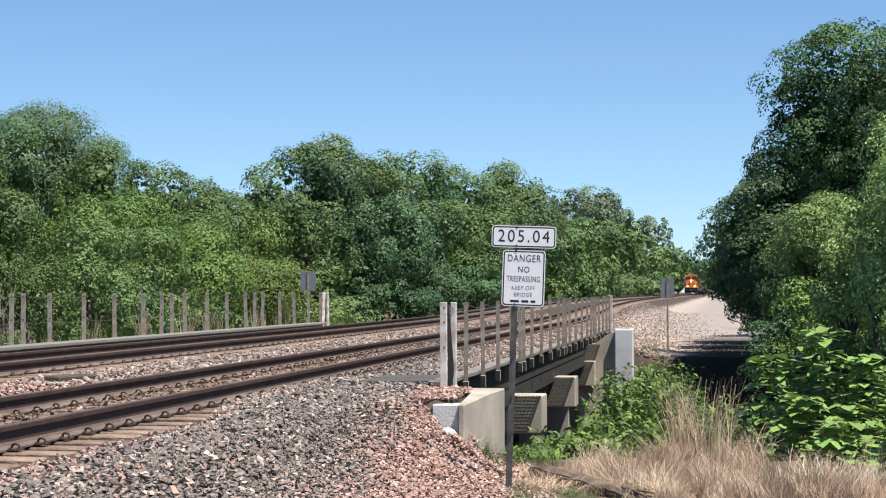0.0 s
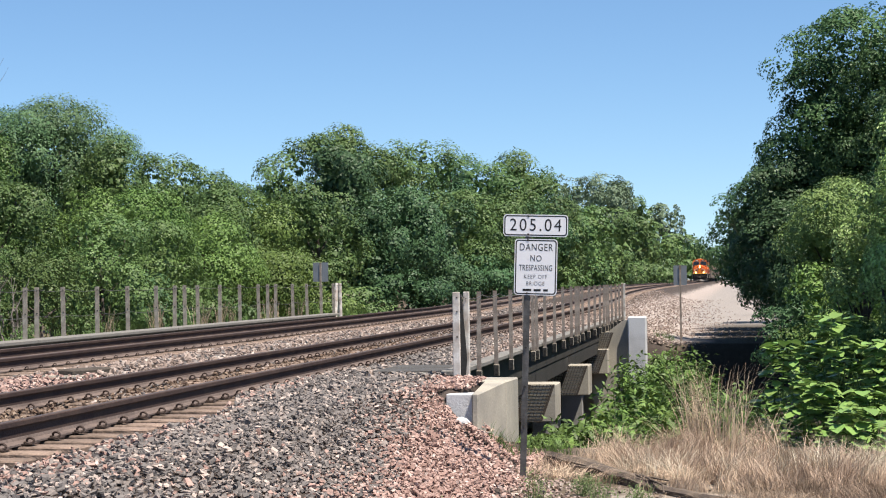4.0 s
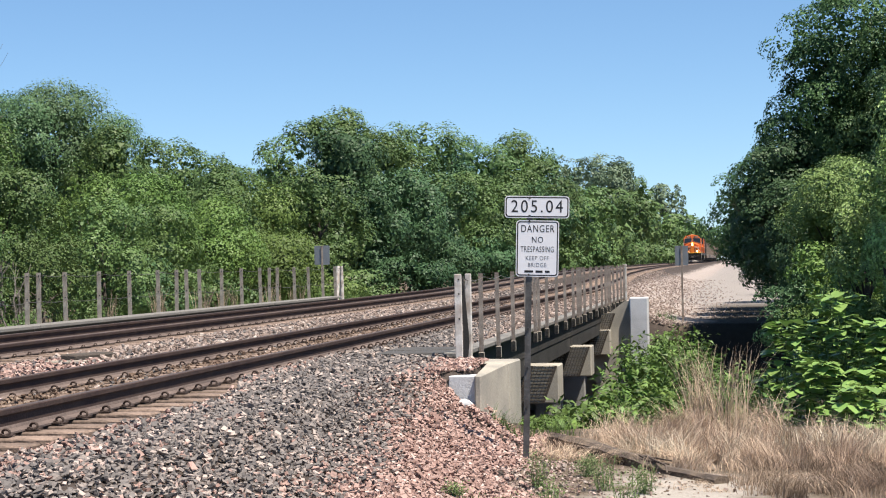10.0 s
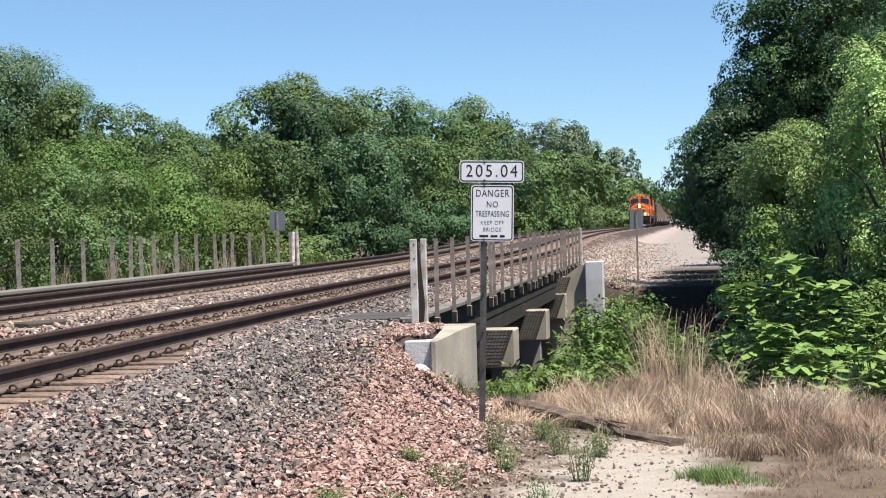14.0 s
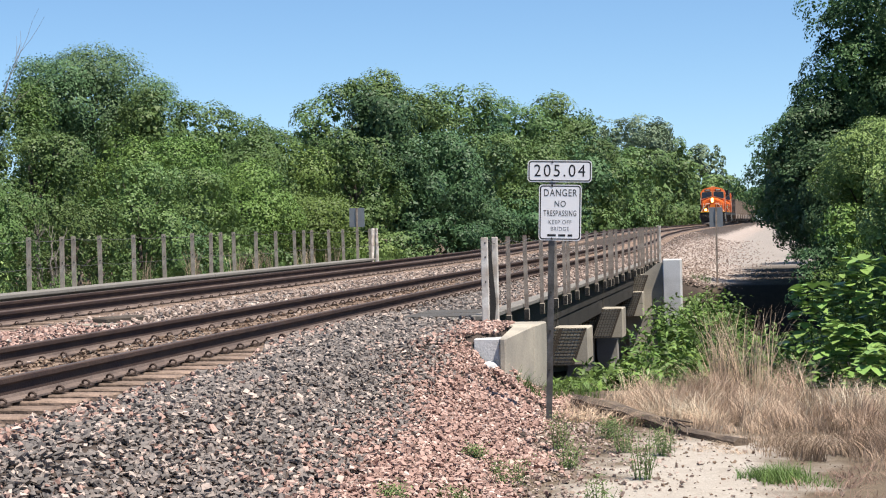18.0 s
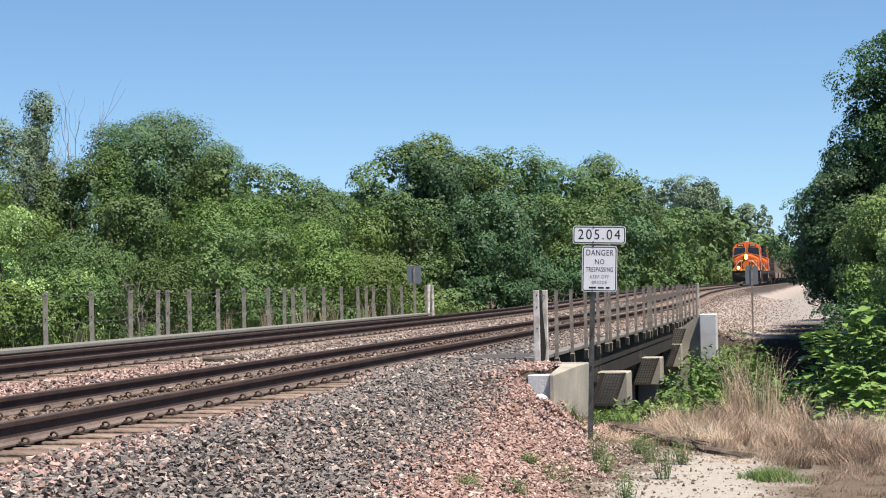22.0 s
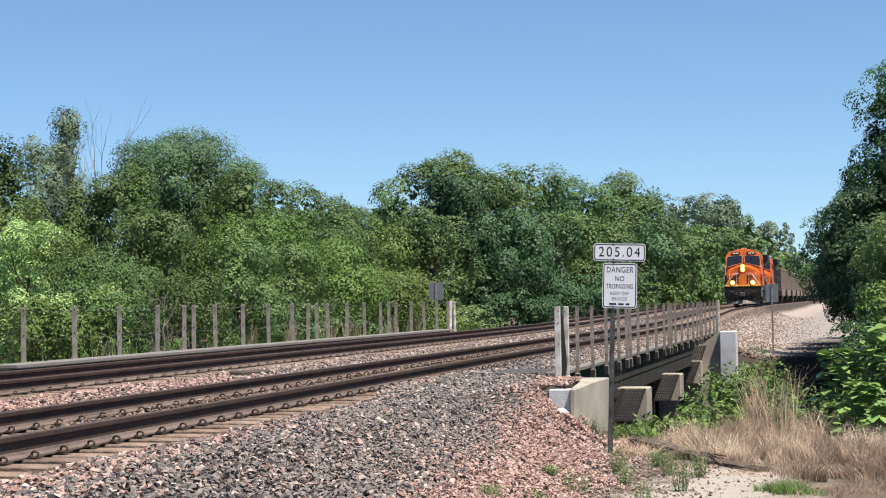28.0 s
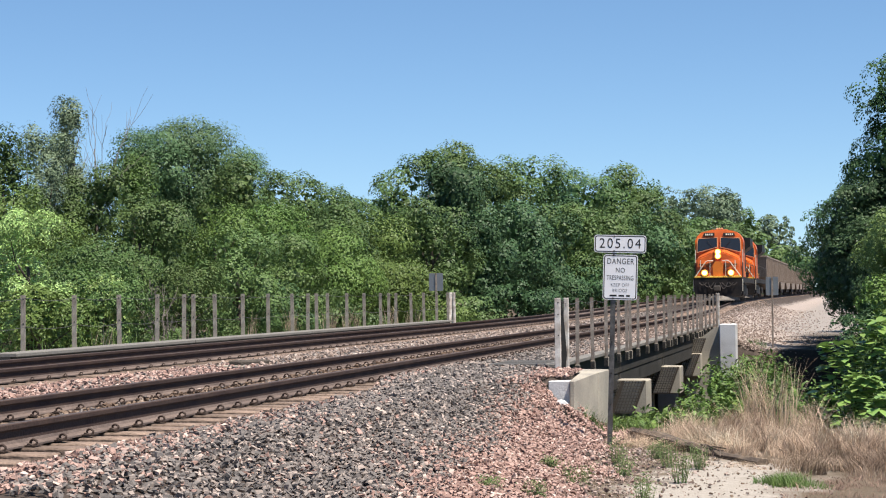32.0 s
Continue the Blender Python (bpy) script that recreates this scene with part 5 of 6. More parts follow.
KINDS = {
    # name, label, leaf, crown outline, clear stem, lobes, leaf ratio, leaf scale, layers of leaves
    "dark": ("broadleaf_tree", "dense dark green broadleaf tree at the wood's edge", LEAF_DARK, "round", 0.10, 44, 0.66, 1.0, 3.6),
    "dark2": ("broadleaf_tree", "dense dark green broadleaf tree with a lumpy crown", LEAF_DARK, "round", 0.08, 56, 0.66, 1.0, 3.6),
    "mid": ("broadleaf_tree", "mid green broadleaf tree in full leaf", LEAF_MID, "round", 0.12, 44, 0.66, 1.0, 3.4),
    "mid2": ("broadleaf_tree", "mid green broadleaf tree with an open crown", LEAF_MID, "round", 0.12, 48, 0.6, 1.0, 3.8),
    "light": ("feathery_tree", "light green feathery-leaved tree", LEAF_LIGHT, "round", 0.08, 40, 0.42, 1.05, 3.6),
    "grey": ("cottonwood_tree", "tall grey-green tree with thin foliage", LEAF_GREY, "column", 0.2, 50, 0.66, 0.85, 2.6),
    "umbrella": ("umbrella_tree", "green feathery tree with a flat spreading crown", LEAF_SOFT, "umbrella", 0.35, 42, 0.45, 1.0, 3.4),
    "shrub": ("shrub", "mid green leafy shrub", LEAF_MID, "heap", 0.02, 36, 0.66, 1.1, 3.2),
    "shrub_light": ("shrub", "light green leafy shrub overgrown with vines", LEAF_LIGHT, "heap", 0.02, 36, 0.66, 1.15, 3.2),
    "pale": ("poplar_tree", "pale silvery-leaved young tree", LEAF_WHITE, "column", 0.05, 44, 0.62, 0.9, 4.6),
    "olive": ("feathery_tree", "olive green feathery-leaved young tree", LEAF_OLIVE, "umbrella", 0.42, 30, 0.62, 1.0, 5.0),
    "big": ("broadleaf_tree", "tall dense dark green broadleaf tree with glossy leaves", LEAF_GLOSSY, "round", 0.36, 64, 0.66, 1.3, 5.6),
    "dark_high": ("broadleaf_tree", "dark green broadleaf tree overhanging a shaded track", LEAF_DARK, "round", 0.27, 60, 0.66, 1.1, 4.2),
    "back": ("broadleaf_tree", "mid green broadleaf tree in the back of the wood", LEAF_MID, "round", 0.1, 44, 0.66, 1.8, 3.0),
    "back_dark": ("broadleaf_tree", "dark green broadleaf tree in the back of the wood", LEAF_DARK, "round", 0.1, 44, 0.66, 1.8, 3.0),
    "silver": ("poplar_tree", "tall slender tree with thin grey-green foliage", LEAF_GREY, "column", 0.1, 80, 0.6, 0.9, 4.5),
    "far": ("broadleaf_tree", "distant green broadleaf tree", LEAF_MID, "round", 0.08, 36, 0.7, 1.1, 3.0),
}


def make_tree(kind, x, y, top, radius, seed):
    """A tapered trunk with limbs and a crown of many leaves; shrubs start at the ground."""
    name, label, leaf, shape, clear, lobes, ratio, scale, layers = KINDS[kind]
    rng, rnd = np.random.default_rng(seed), random.Random(seed)
    z0 = float(ground_z(x, y)) - 0.05
    height = top - z0
    t = base(name, pose(x, y, z0), label, "shrub" if "shrub" in name else "tree", "trees and shrubs along the line")
    far = math.hypot(x - 5.5, y + 2.6)
    size = max(0.08, 0.00156 * far) * scale
    leaves = int(min(21000, max(2000, 0.50 * layers * 2 * radius * height * 0.8 / (size * size * ratio * 0.5))))
    p, nrm, cs, rs = crown_points(rng, leaves, radius, height * clear, height, lobes, shape, max(0.30, min(1.7, 0.0088 * far)) * (1.25 if "feathery" in label else 1.0), 0.12 if "feathery" in label else 0.15)
    spread = rng.uniform(0.6, 1.3, leaves) * size
    spread[:leaves // 6] *= 2.2 if far > 55 else 1.7
    v, f = leaf_quads(p, nrm, spread, rng, ratio, simple=far > 46 and kind != "big")
    ob = new("crown", mesh_from("crown", v, f, leaf))
    ob.parent = t
    bm = bmesh.new()
    r = 0.02 * height + 0.02
    tip = Vector((rnd.uniform(-0.1, 0.1) * radius, rnd.uniform(-0.1, 0.1) * radius, height * 0.72))
    limb(bm, (0, 0, -0.4), tip, r, r * 0.35, rnd, 0.03)
    for k in range(min(10, len(cs))):
        c = Vector(cs[k])
        root = Vector((0, 0, 0)).lerp(tip, min(0.9, 0.25 + 0.6 * c.z / height))
        limb(bm, root, c, r * 0.32, r * 0.08, rnd)
    part("trunk", bm, BARK, t, smooth=True)
    return t


def make_woods():
    rnd = random.Random(5)
    # skyline: the tall trees set back from the line
    left = [
        ("umbrella", -23.2, 61.6, 8.2, 1.9), ("umbrella", -22.9, 64.6, 9.0, 2.9), ("umbrella", -21.8, 67.4, 7.9, 2.2), ("mid", -20.0, 62.8, 7.0, 2.3), ("mid", -20.0, 68.5, 6.9, 2.7), ("mid2", -20.0, 74.3, 6.7, 2.6), ("mid", -20.0, 79.7, 6.7, 2.5), ("mid2", -18.0, 83.2, 7.7, 2.2), ("mid", -18.0, 88.6, 9.2, 3.0), ("mid2", -18.0, 95.6, 10.4, 2.7), ("mid", -17.0, 104.3, 9.8, 3.5),
        ("mid", -17.0, 113.9, 10.9, 3.8), ("dark", -16.0, 123.2, 10.6, 4.1), ("mid", -16.0, 138.7, 11.6, 4.2), ("mid2", -16.0, 159.2, 13.5, 4.8), ("dark", -15.0, 169.3, 12.3, 4.0), ("grey", -17.0, 233.3, 15.6, 5.9), ("grey", -17.0, 276.9, 18.3, 6.3), ("grey", -16.0, 316.3, 19.1, 5.6), ("far", -15.0, 352.7, 18.1, 5.3), ("grey", -15.0, 480.2, 22.3, 7.3), ("far", -13.0, 548.6, 17.2, 8.3), ("mid", -20.0, 42.3, 6.4, 1.1), ("silver", -20.0, 45.2, 6.7, 0.95), ("silver", -20.2, 47.3, 7.9, 0.85), ("mid2", -19.0, 46.8, 5.5, 1.8), ("light", -21.0, 54.6, 6.6, 1.2),
        # low and leafy, nearest the far railing
        ("pale", -12.2, 29.0, 3.0, 1.2), ("pale", -12.0, 31.5, 1.5, 1.2), ("shrub_light", -11.5, 28.0, 1.2, 2.0), ("shrub", -12.1, 31.5, 1.8, 2.2), ("shrub", -13.1, 34.0, 2.4, 2.2), ("shrub", -12.3, 38.5, 1.9, 2.4),
        ("mid", -12.6, 43.6, 3.1, 1.9), ("mid", -12.6, 47.5, 3.0, 2.3), ("dark2", -12.2, 46.0, 1.4, 1.6), ("shrub", -12.1, 52.0, 1.2, 2.2), ("light", -13.5, 56.5, 3.6, 2.6), ("light", -12.2, 61.0, 2.6, 2.4),
        ("shrub_light", -11.7, 60.5, 0.6, 2.2), ("shrub_light", -11.3, 66.0, 0.6, 2.2), ("shrub", -11.5, 72.0, 0.8, 2.2), ("dark", -10.8, 80.0, 1.6, 2.4), ("dark2", -11.0, 90.0, 2.4, 3.0), ("dark", -11.0, 103.0, 2.6, 3.0),
        ("mid", -12.0, 118.0, 4.0, 3.4), ("shrub", -12.5, 132.0, 3.0, 3.6),
        # the wall between
        ("light", -17.0, 38.0, 4.2, 2.4), ("mid", -16.5, 45.0, 4.4, 2.4), ("light", -16.0, 51.0, 4.6, 2.3), ("light", -16.0, 57.0, 4.6, 2.4), ("mid", -15.5, 63.0, 4.9, 2.5), ("light", -15.5, 69.0, 4.8, 2.6),
        ("mid", -14.0, 74.0, 5.6, 2.8), ("dark_high", -14.5, 82.0, 8.0, 3.0), ("dark2", -13.0, 81.0, 5.0, 2.4), ("dark_high", -13.0, 88.0, 6.2, 3.2), ("dark2", -13.0, 97.0, 6.6, 3.4), ("mid", -13.0, 107.0, 7.0, 3.6), ("mid2", -12.8, 118.0, 7.4, 3.8),
        ("mid", -12.8, 130.0, 8.0, 4.0), ("dark", -12.5, 145.0, 8.2, 4.2), ("far", -12.8, 162.0, 9.0, 5.0), ("far", -12.5, 182.0, 9.0, 5.5), ("far", -13.0, 205.0, 10.0, 6.0), ("far", -13.0, 232.0, 11.0, 6.5),
        ("shrub", -11.8, 146.0, 2.6, 3.6), ("shrub", -12.2, 160.0, 3.0, 4.2), ("shrub", -12.0, 182.0, 3.2, 5.0), ("shrub", -12.0, 208.0, 3.6, 6.0), ("shrub", -12.0, 240.0, 4.0, 7.0), ("shrub", -12.0, 285.0, 4.5, 8.5), ("shrub", -11.5, 340.0, 5.0, 10.0), ("far", -12.5, 262.0, 11.5, 7.5), ("far", -12.0, 300.0, 12.0, 8.0), ("far", -11.5, 350.0, 12.0, 9.0), ("far", -11.0, 420.0, 12.0, 10.0), ("far", -9.0, 520.0, 12.0, 12.0), ("far", 0.0, 640.0, 12.0, 16.0), ("far", 16.0, 620.0, 12.0, 16.0),
    ]
    for k in range(9):  # a rank behind that closes the gaps
        y = 40 + k * 11
        left.append((("back", "back_dark")[k % 2], -28.0 - rnd.uniform(0, 3), y, 4.6 + 0.030 * y + rnd.uniform(-0.5, 0.3), 4.5))
    right = [
        ("big", 9.1, 50.0, 9.1, 3.3), ("big", 8.1, 49.4, 7.5, 2.1), ("big", 10.6, 47.5, 8.0, 2.8), ("big", 12.6, 52.0, 9.2, 3.4), ("dark_high", 8.2, 52.5, 5.2, 2.4), ("dark_high", 6.9, 54.0, 4.5, 2.8), ("dark_high", 7.2, 49.0, 4.6, 2.3), ("dark_high", 6.9, 58.5, 3.7, 2.6), ("dark_high", 7.2, 63.0, 3.6, 2.6), ("dark_high", 8.2, 71.0, 4.2, 2.6), ("dark2", 9.0, 82.0, 4.6, 3.0),
        ("dark", 10.0, 100.0, 5.0, 3.8), ("dark", 10.0, 120.0, 5.6, 4.4), ("far", 10.5, 150.0, 6.0, 5.2), ("far", 11.0, 200.0, 7.0, 6.5), ("far", 10.0, 300.0, 8.0, 8.0), ("far", 12.0, 420.0, 9.0, 11.0),
        ("dark_high", 7.4, 46.5, 3.2, 2.0), ("dark2", 8.6, 43.0, 3.6, 2.3), ("dark_high", 7.0, 51.0, 3.4, 2.3), ("dark2", 9.6, 54.0, 3.0, 2.4), ("dark2", 9.8, 61.0, 3.2, 2.6), ("dark2", 9.2, 47.0, 2.2, 1.8), ("dark2", 7.2, 36.5, 1.0, 1.6), ("olive", 7.75, 38.4, 3.35, 1.45), ("olive", 8.5, 37.4, 2.5, 1.2), ("dark2", 11.5, 42.0, 7.4, 3.0), ("dark", 11.2, 35.0, 3.6, 1.9),
        ("pale", 8.55, 29.0, 4.3, 1.15), ("pale", 8.8, 26.5, 3.7, 1.2), ("pale", 8.05, 28.0, 2.9, 0.9), ("pale", 7.7, 30.0, 2.0, 0.9), ("shrub_light", 7.9, 36.5, 1.2, 1.7), ("shrub_light", 7.6, 32.5, 1.25, 1.5), ("dark", 9.4, 31.5, 3.0, 1.6), ("shrub_light", 9.0, 27.0, 1.2, 1.7), ("dark2", 9.2, 24.0, 1.2, 1.5),
        ("dark", 12.0, 46.0, 8.6, 3.2), ("shrub", 7.2, 27.5, 0.3, 1.2), ("shrub_light", 8.0, 21.6, 0.1, 0.8), ("shrub_light", 8.2, 18.6, -0.3, 0.8),
    ]
    for k, (kind, x, y, top, radius) in enumerate(left + right):
        make_tree(kind, x, y, top, radius, 100 + k)


make_woods()


def bare_tree(x, y, top, seed):
    """A dead young tree: forked grey stems and twigs."""
    rnd = random.Random(seed)
    t = base("dead_tree", pose(x, y, float(ground_z(x, y))), "leafless grey dead tree with thin forked stems", "tree", "trees and shrubs along the line")
    h = top - float(ground_z(x, y))
    bm = bmesh.new()

    def grow(a, d, length, r, depth):
        b = a + d * length
        limb(bm, a, b, r, r * 0.6, rnd, 0.05)
        if depth:
            for _ in range(3):
                e = (d + Vector((rnd.uniform(-0.5, 0.5), rnd.uniform(-0.5, 0.5), rnd.uniform(0.0, 0.35)))).normalized()
                grow(a.lerp(b, rnd.uniform(0.45, 1.0)), e, length * rnd.uniform(0.45, 0.7), r * 0.5, depth - 1)

    for _ in range(3):
        d = Vector((rnd.uniform(-0.12, 0.12), rnd.uniform(-0.12, 0.12), 1)).normalized()
        grow(Vector((rnd.uniform(-0.3, 0.3), rnd.uniform(-0.3, 0.3), -0.2)), d, h * 0.62, 0.05, 3)
    part("stem", bm, BARK_PALE, t)


bare_tree(-19.6, 47.6, 6.7, 3)
bare_tree(-12.2, 36.5, 1.1, 8)


# ------------------------------------------------------------------ low growth
def blades(name, label, mat, x, y, height, width, rng, lean=0.5, z=None, category="grass"):
    """Curved blades of three pieces, thinning to the tip."""
    n = len(x)
    z0 = ground_z(x, y) if z is None else z
    a = 5.0 * waves(x * 1.9, y * 1.9, 1.3) + rng.normal(0, 0.8, n)  # neighbours lean together
    d = np.stack([np.cos(a), np.sin(a), 0 * a], -1)
    side = np.stack([-np.sin(a), np.cos(a), 0 * a], -1)
    turn = rng.uniform(0, 2 * np.pi, n)
    side = side * np.cos(turn)[:, None] + d * np.sin(turn)[:, None]
    bow = (rng.uniform(0.1, 1.0, n) * lean * height)[:, None]
    root = np.stack([x, y, z0 - 0.02], -1)
    rows = []
    for s in (0.0, 0.4, 0.75, 1.0):
        p = root + d * bow * s * s + np.array([0, 0, 1.0]) * (height * (s - 0.18 * lean * s * s))[:, None]
        w = side * (np.asarray(width) * (1 - 0.85 * s) * 0.5).reshape(-1, 1)
        rows += [p - w, p + w]
    v = np.stack(rows, 1)
    f = np.array([[0, 1, 3, 2], [2, 3, 5, 4], [4, 5, 7, 6]])
    faces = (f[None] + (np.arange(n) * 8)[:, None, None]).reshape(-1, 4)
    ob = new(name, mesh_from(name, v.reshape(-1, 3), faces, mat))
    return tagged(ob, label, category, kind="stuff")


def patch(rng, n, cx, cy, rx, ry):
    """Points in an ellipse, gathered in tufts."""
    k = max(4, n // 24)
    a, r = rng.uniform(0, 2 * np.pi, k), np.sqrt(rng.uniform(0, 1, k))
    pick = rng.integers(0, k, n)
    return (cx + rx * r * np.cos(a))[pick] + rng.normal(0, 0.05, n), (cy + ry * r * np.sin(a))[pick] + rng.normal(0, 0.05, n)


def low_growth():
    rng = np.random.default_rng(21)
    # dry grass in front of the ravine: low and matted, a taller stand by the weeds
    spots = ((4.0, 15.9, 0.8, 0.6, 1500, 0.34), (4.5, 16.5, 0.8, 0.7, 1500, 0.45), (5.2, 16.5, 0.7, 0.8, 1500, 0.55), (5.7, 15.3, 0.9, 1.0, 2000, 0.36), (6.3, 14.6, 0.9, 0.9, 1500, 0.28), (6.7, 16.4, 0.9, 0.7, 1200, 0.34), (7.0, 13.0, 0.9, 1.0, 1300, 0.27), (5.1, 14.3, 0.7, 0.5, 600, 0.22), (6.5, 12.2, 0.6, 0.8, 500, 0.2), (4.5, 15.2, 0.5, 0.4, 300, 0.25), (7.4, 14.6, 0.8, 1.2, 900, 0.3))
    cols = [(*patch(rng, n, cx, cy, rx, ry), np.full(n, h)) for cx, cy, rx, ry, n, h in spots]
    x, y, h = (np.concatenate(v) for v in zip(*cols))
    blades("dry_grass", "tangled tan dry grass", STRAW, x, y, rng.uniform(0.45, 1.2, len(x)) * h * (0.75 + 0.5 * waves(x * 1.7, y * 2.0, 0.7)), rng.uniform(0.005, 0.011, len(x)), rng, 0.85)
    x, y = patch(rng, 320, 5.15, 17.1, 0.38, 0.45)
    blades("tall_grass", "tall arching straw-coloured grass stalks", STRAW, x, y, rng.uniform(0.55, 1.25, len(x)), rng.uniform(0.007, 0.012, len(x)), rng, 0.5)
    x, y = patch(rng, 1000, 5.6, 15.4, 1.5, 1.1)
    blades("dry_grass", "bleached blades among the dry grass", STRAW_PALE, x, y, rng.uniform(0.15, 0.5, len(x)), rng.uniform(0.005, 0.010, len(x)), rng, 1.3)
    x, y = patch(rng, 160, 6.2, 16.0, 1.3, 0.9)
    blades("tall_grass", "thin straw-coloured grass stalks", STRAW, x, y, rng.uniform(0.35, 0.75, len(x)), rng.uniform(0.005, 0.009, len(x)), rng, 0.6)
    x, y = patch(rng, 3200, 6.1, 13.3, 0.9, 1.2)
    blades("dead_stems", "matted grey-brown dead weed stems", DEADTWIG, x, y, rng.uniform(0.06, 0.36, len(x)) * (0.7 + 0.5 * waves(x * 3, y * 3)), rng.uniform(0.005, 0.010, len(x)), rng, 1.4)
    x, y = patch(rng, 2600, 6.6, 10.0, 1.0, 2.0)
    blades("dead_stems", "matted grey-brown dead weed stems", DEADTWIG, x, y, rng.uniform(0.04, 0.16, len(x)), rng.uniform(0.005, 0.010, len(x)), rng, 1.6)
    x, y = patch(rng, 1800, 4.3, 15.0, 1.2, 0.5)
    blades("matted_straw", "flattened straw over an old timber", STRAW, x, y, rng.uniform(0.10, 0.30, len(x)), rng.uniform(0.005, 0.010, len(x)), rng, 2.2)
    x, y = patch(rng, 1500, 5.6, 13.2, 1.6, 0.6)
    blades("matted_straw", "flattened straw at the edge of the grit", STRAW, x, y, rng.uniform(0.05, 0.14, len(x)), rng.uniform(0.005, 0.009, len(x)), rng, 2.6)
    # green tufts
    for cx, cy, r, n, h in ((2.95, 17.2, 0.18, 130, 0.3), (2.75, 16.5, 0.15, 120, 0.25), (5.55, 11.0, 0.18, 700, 0.15), (5.35, 11.15, 0.1, 200, 0.11), (5.85, 10.85, 0.16, 200, 0.09), (3.1, 52.8, 0.35, 160, 0.28), (3.3, 17.5, 0.2, 90, 0.3)):
        x, y = patch(rng, n, cx, cy, r, r * 1.3)
        blades("grass_tuft", "green grass tuft", GRASS, x, y, rng.uniform(0.5, 1.2, n) * h, rng.uniform(0.006, 0.012, n), rng, 0.8)
    # straw behind the far railing
    x, y = (np.concatenate(v) for v in zip(*[patch(rng, n, -8.4, cy, 0.25, r) for cy, r, n in ((33.2, 0.5, 40), (36.5, 1.0, 110), (39.5, 0.8, 60), (42.5, 1.2, 110), (46.0, 1.2, 80), (49.0, 0.8, 40), (24.5, 0.5, 30))]))
    blades("dry_grass", "dry straw grass behind the far railing", STRAW, x, y, rng.uniform(0.35, 1.0, len(x)), rng.uniform(0.012, 0.022, len(x)), rng, 0.4)
    x, y = rng.uniform(-9.6, -8.0, 2500), rng.uniform(20, 60, 2500)
    blades("grass_strip", "green grass behind the far railing", GRASS, x, y, rng.uniform(0.2, 0.7, 2500), rng.uniform(0.012, 0.022, 2500), rng, 0.5)


low_growth()


def weed(name, label, leaf, x, y, z, radius, height, n, size, seed, stems=10, ratio=0.5):
    """A leafy weed: stems with leaves along them."""
    rng, rnd = np.random.default_rng(seed), random.Random(seed)
    t = base(name, pose(x, y, z), label, "weed", "weeds by the track")
    bm = bmesh.new()
    pts = []
    for _ in range(stems):
        a, r = rnd.uniform(0, 6.28), radius * math.sqrt(rnd.random())
        foot = Vector((r * 0.4 * math.cos(a), r * 0.4 * math.sin(a), -0.03))
        tip = Vector((r * math.cos(a), r * math.sin(a), height * rnd.uniform(0.6, 1.0)))
        limb(bm, foot, tip, 0.002 + 0.007 * height, 0.0015, rnd, 0.06)
        k = n // stems
        s = rng.uniform(0.15, 1.03, k)
        p = np.array(foot) + np.outer(s, np.array(tip - foot))
        pts.append(p + rng.normal(size=(k, 3)) * (radius * 0.11 + 0.02) * np.array([1, 1, 0.6]))
    part("stem", bm, leaf, t)
    p = np.concatenate(pts)
    nrm = rng.normal(size=p.shape) * 0.5 + np.array([0, 0, 0.9])
    v, f = leaf_quads(p, nrm, rng.uniform(0.6, 1.3, len(p)) * size, rng, ratio, 0.15)
    ob = new("foliage", mesh_from("foliage", v, f, leaf))
    ob.parent = t
    return t


def make_weeds():
    rnd = random.Random(9)
    # rank growth in the ravine beside the bridge
    for k, (x, y, top, r) in enumerate(((2.95, 21.0, -1.05, 0.55), (3.5, 21.6, -0.95, 0.7), (3.1, 23.6, -1.15, 0.65), (3.9, 23.8, -0.80, 0.8), (4.6, 22.6, -0.95, 0.8), (3.5, 26.4, -0.80, 0.75), (4.25, 26.8, -0.55, 0.8), (5.0, 25.6, -0.95, 0.8),
                                          (4.05, 30.2, -0.50, 0.85), (4.5, 30.0, -0.8, 0.9), (5.4, 28.4, -0.95, 0.8), (3.65, 34.0, -0.75, 0.9), (4.4, 35.0, -0.95, 0.9), (3.4, 40.0, -0.9, 1.2), (5.6, 21.8, -0.8, 0.7),
                                          (3.3, 46.5, -1.0, 1.2), (2.9, 19.8, -1.15, 0.4), (3.4, 19.3, -1.0, 0.45), (4.1, 19.6, -0.95, 0.5), (2.95, 18.5, -1.05, 0.3))):
        z = float(ground_z(x, y))
        weed("leafy_weed", "rank green leafy weed in the ravine beside the bridge", LEAF_WEED, x, y, z, r, top - z, 2300, 0.19, 40 + k, 22, 0.30)
    # feathery weeds on the stone and the grit
    for k, (x, y, r, h) in enumerate(((4.15, 12.6, 0.13, 0.34), (4.45, 11.0, 0.15, 0.42), (4.55, 12.4, 0.12, 0.28), (3.45, 10.6, 0.16, 0.24), (3.75, 11.6, 0.16, 0.26), (3.55, 12.8, 0.14, 0.34), (3.0, 11.5, 0.1, 0.14), (3.25, 9.3, 0.14, 0.2), (4.3, 9.2, 0.14, 0.3), (3.9, 13.6, 0.1, 0.2), (2.85, 9.0, 0.12, 0.14))):
        weed("feathery_weed", "small feathery green weed growing through the stones", LEAF_FEATHER, x, y, float(ground_z(x, y)), r, h, 460, 0.026, 80 + k, 12, 0.45)


make_weeds()


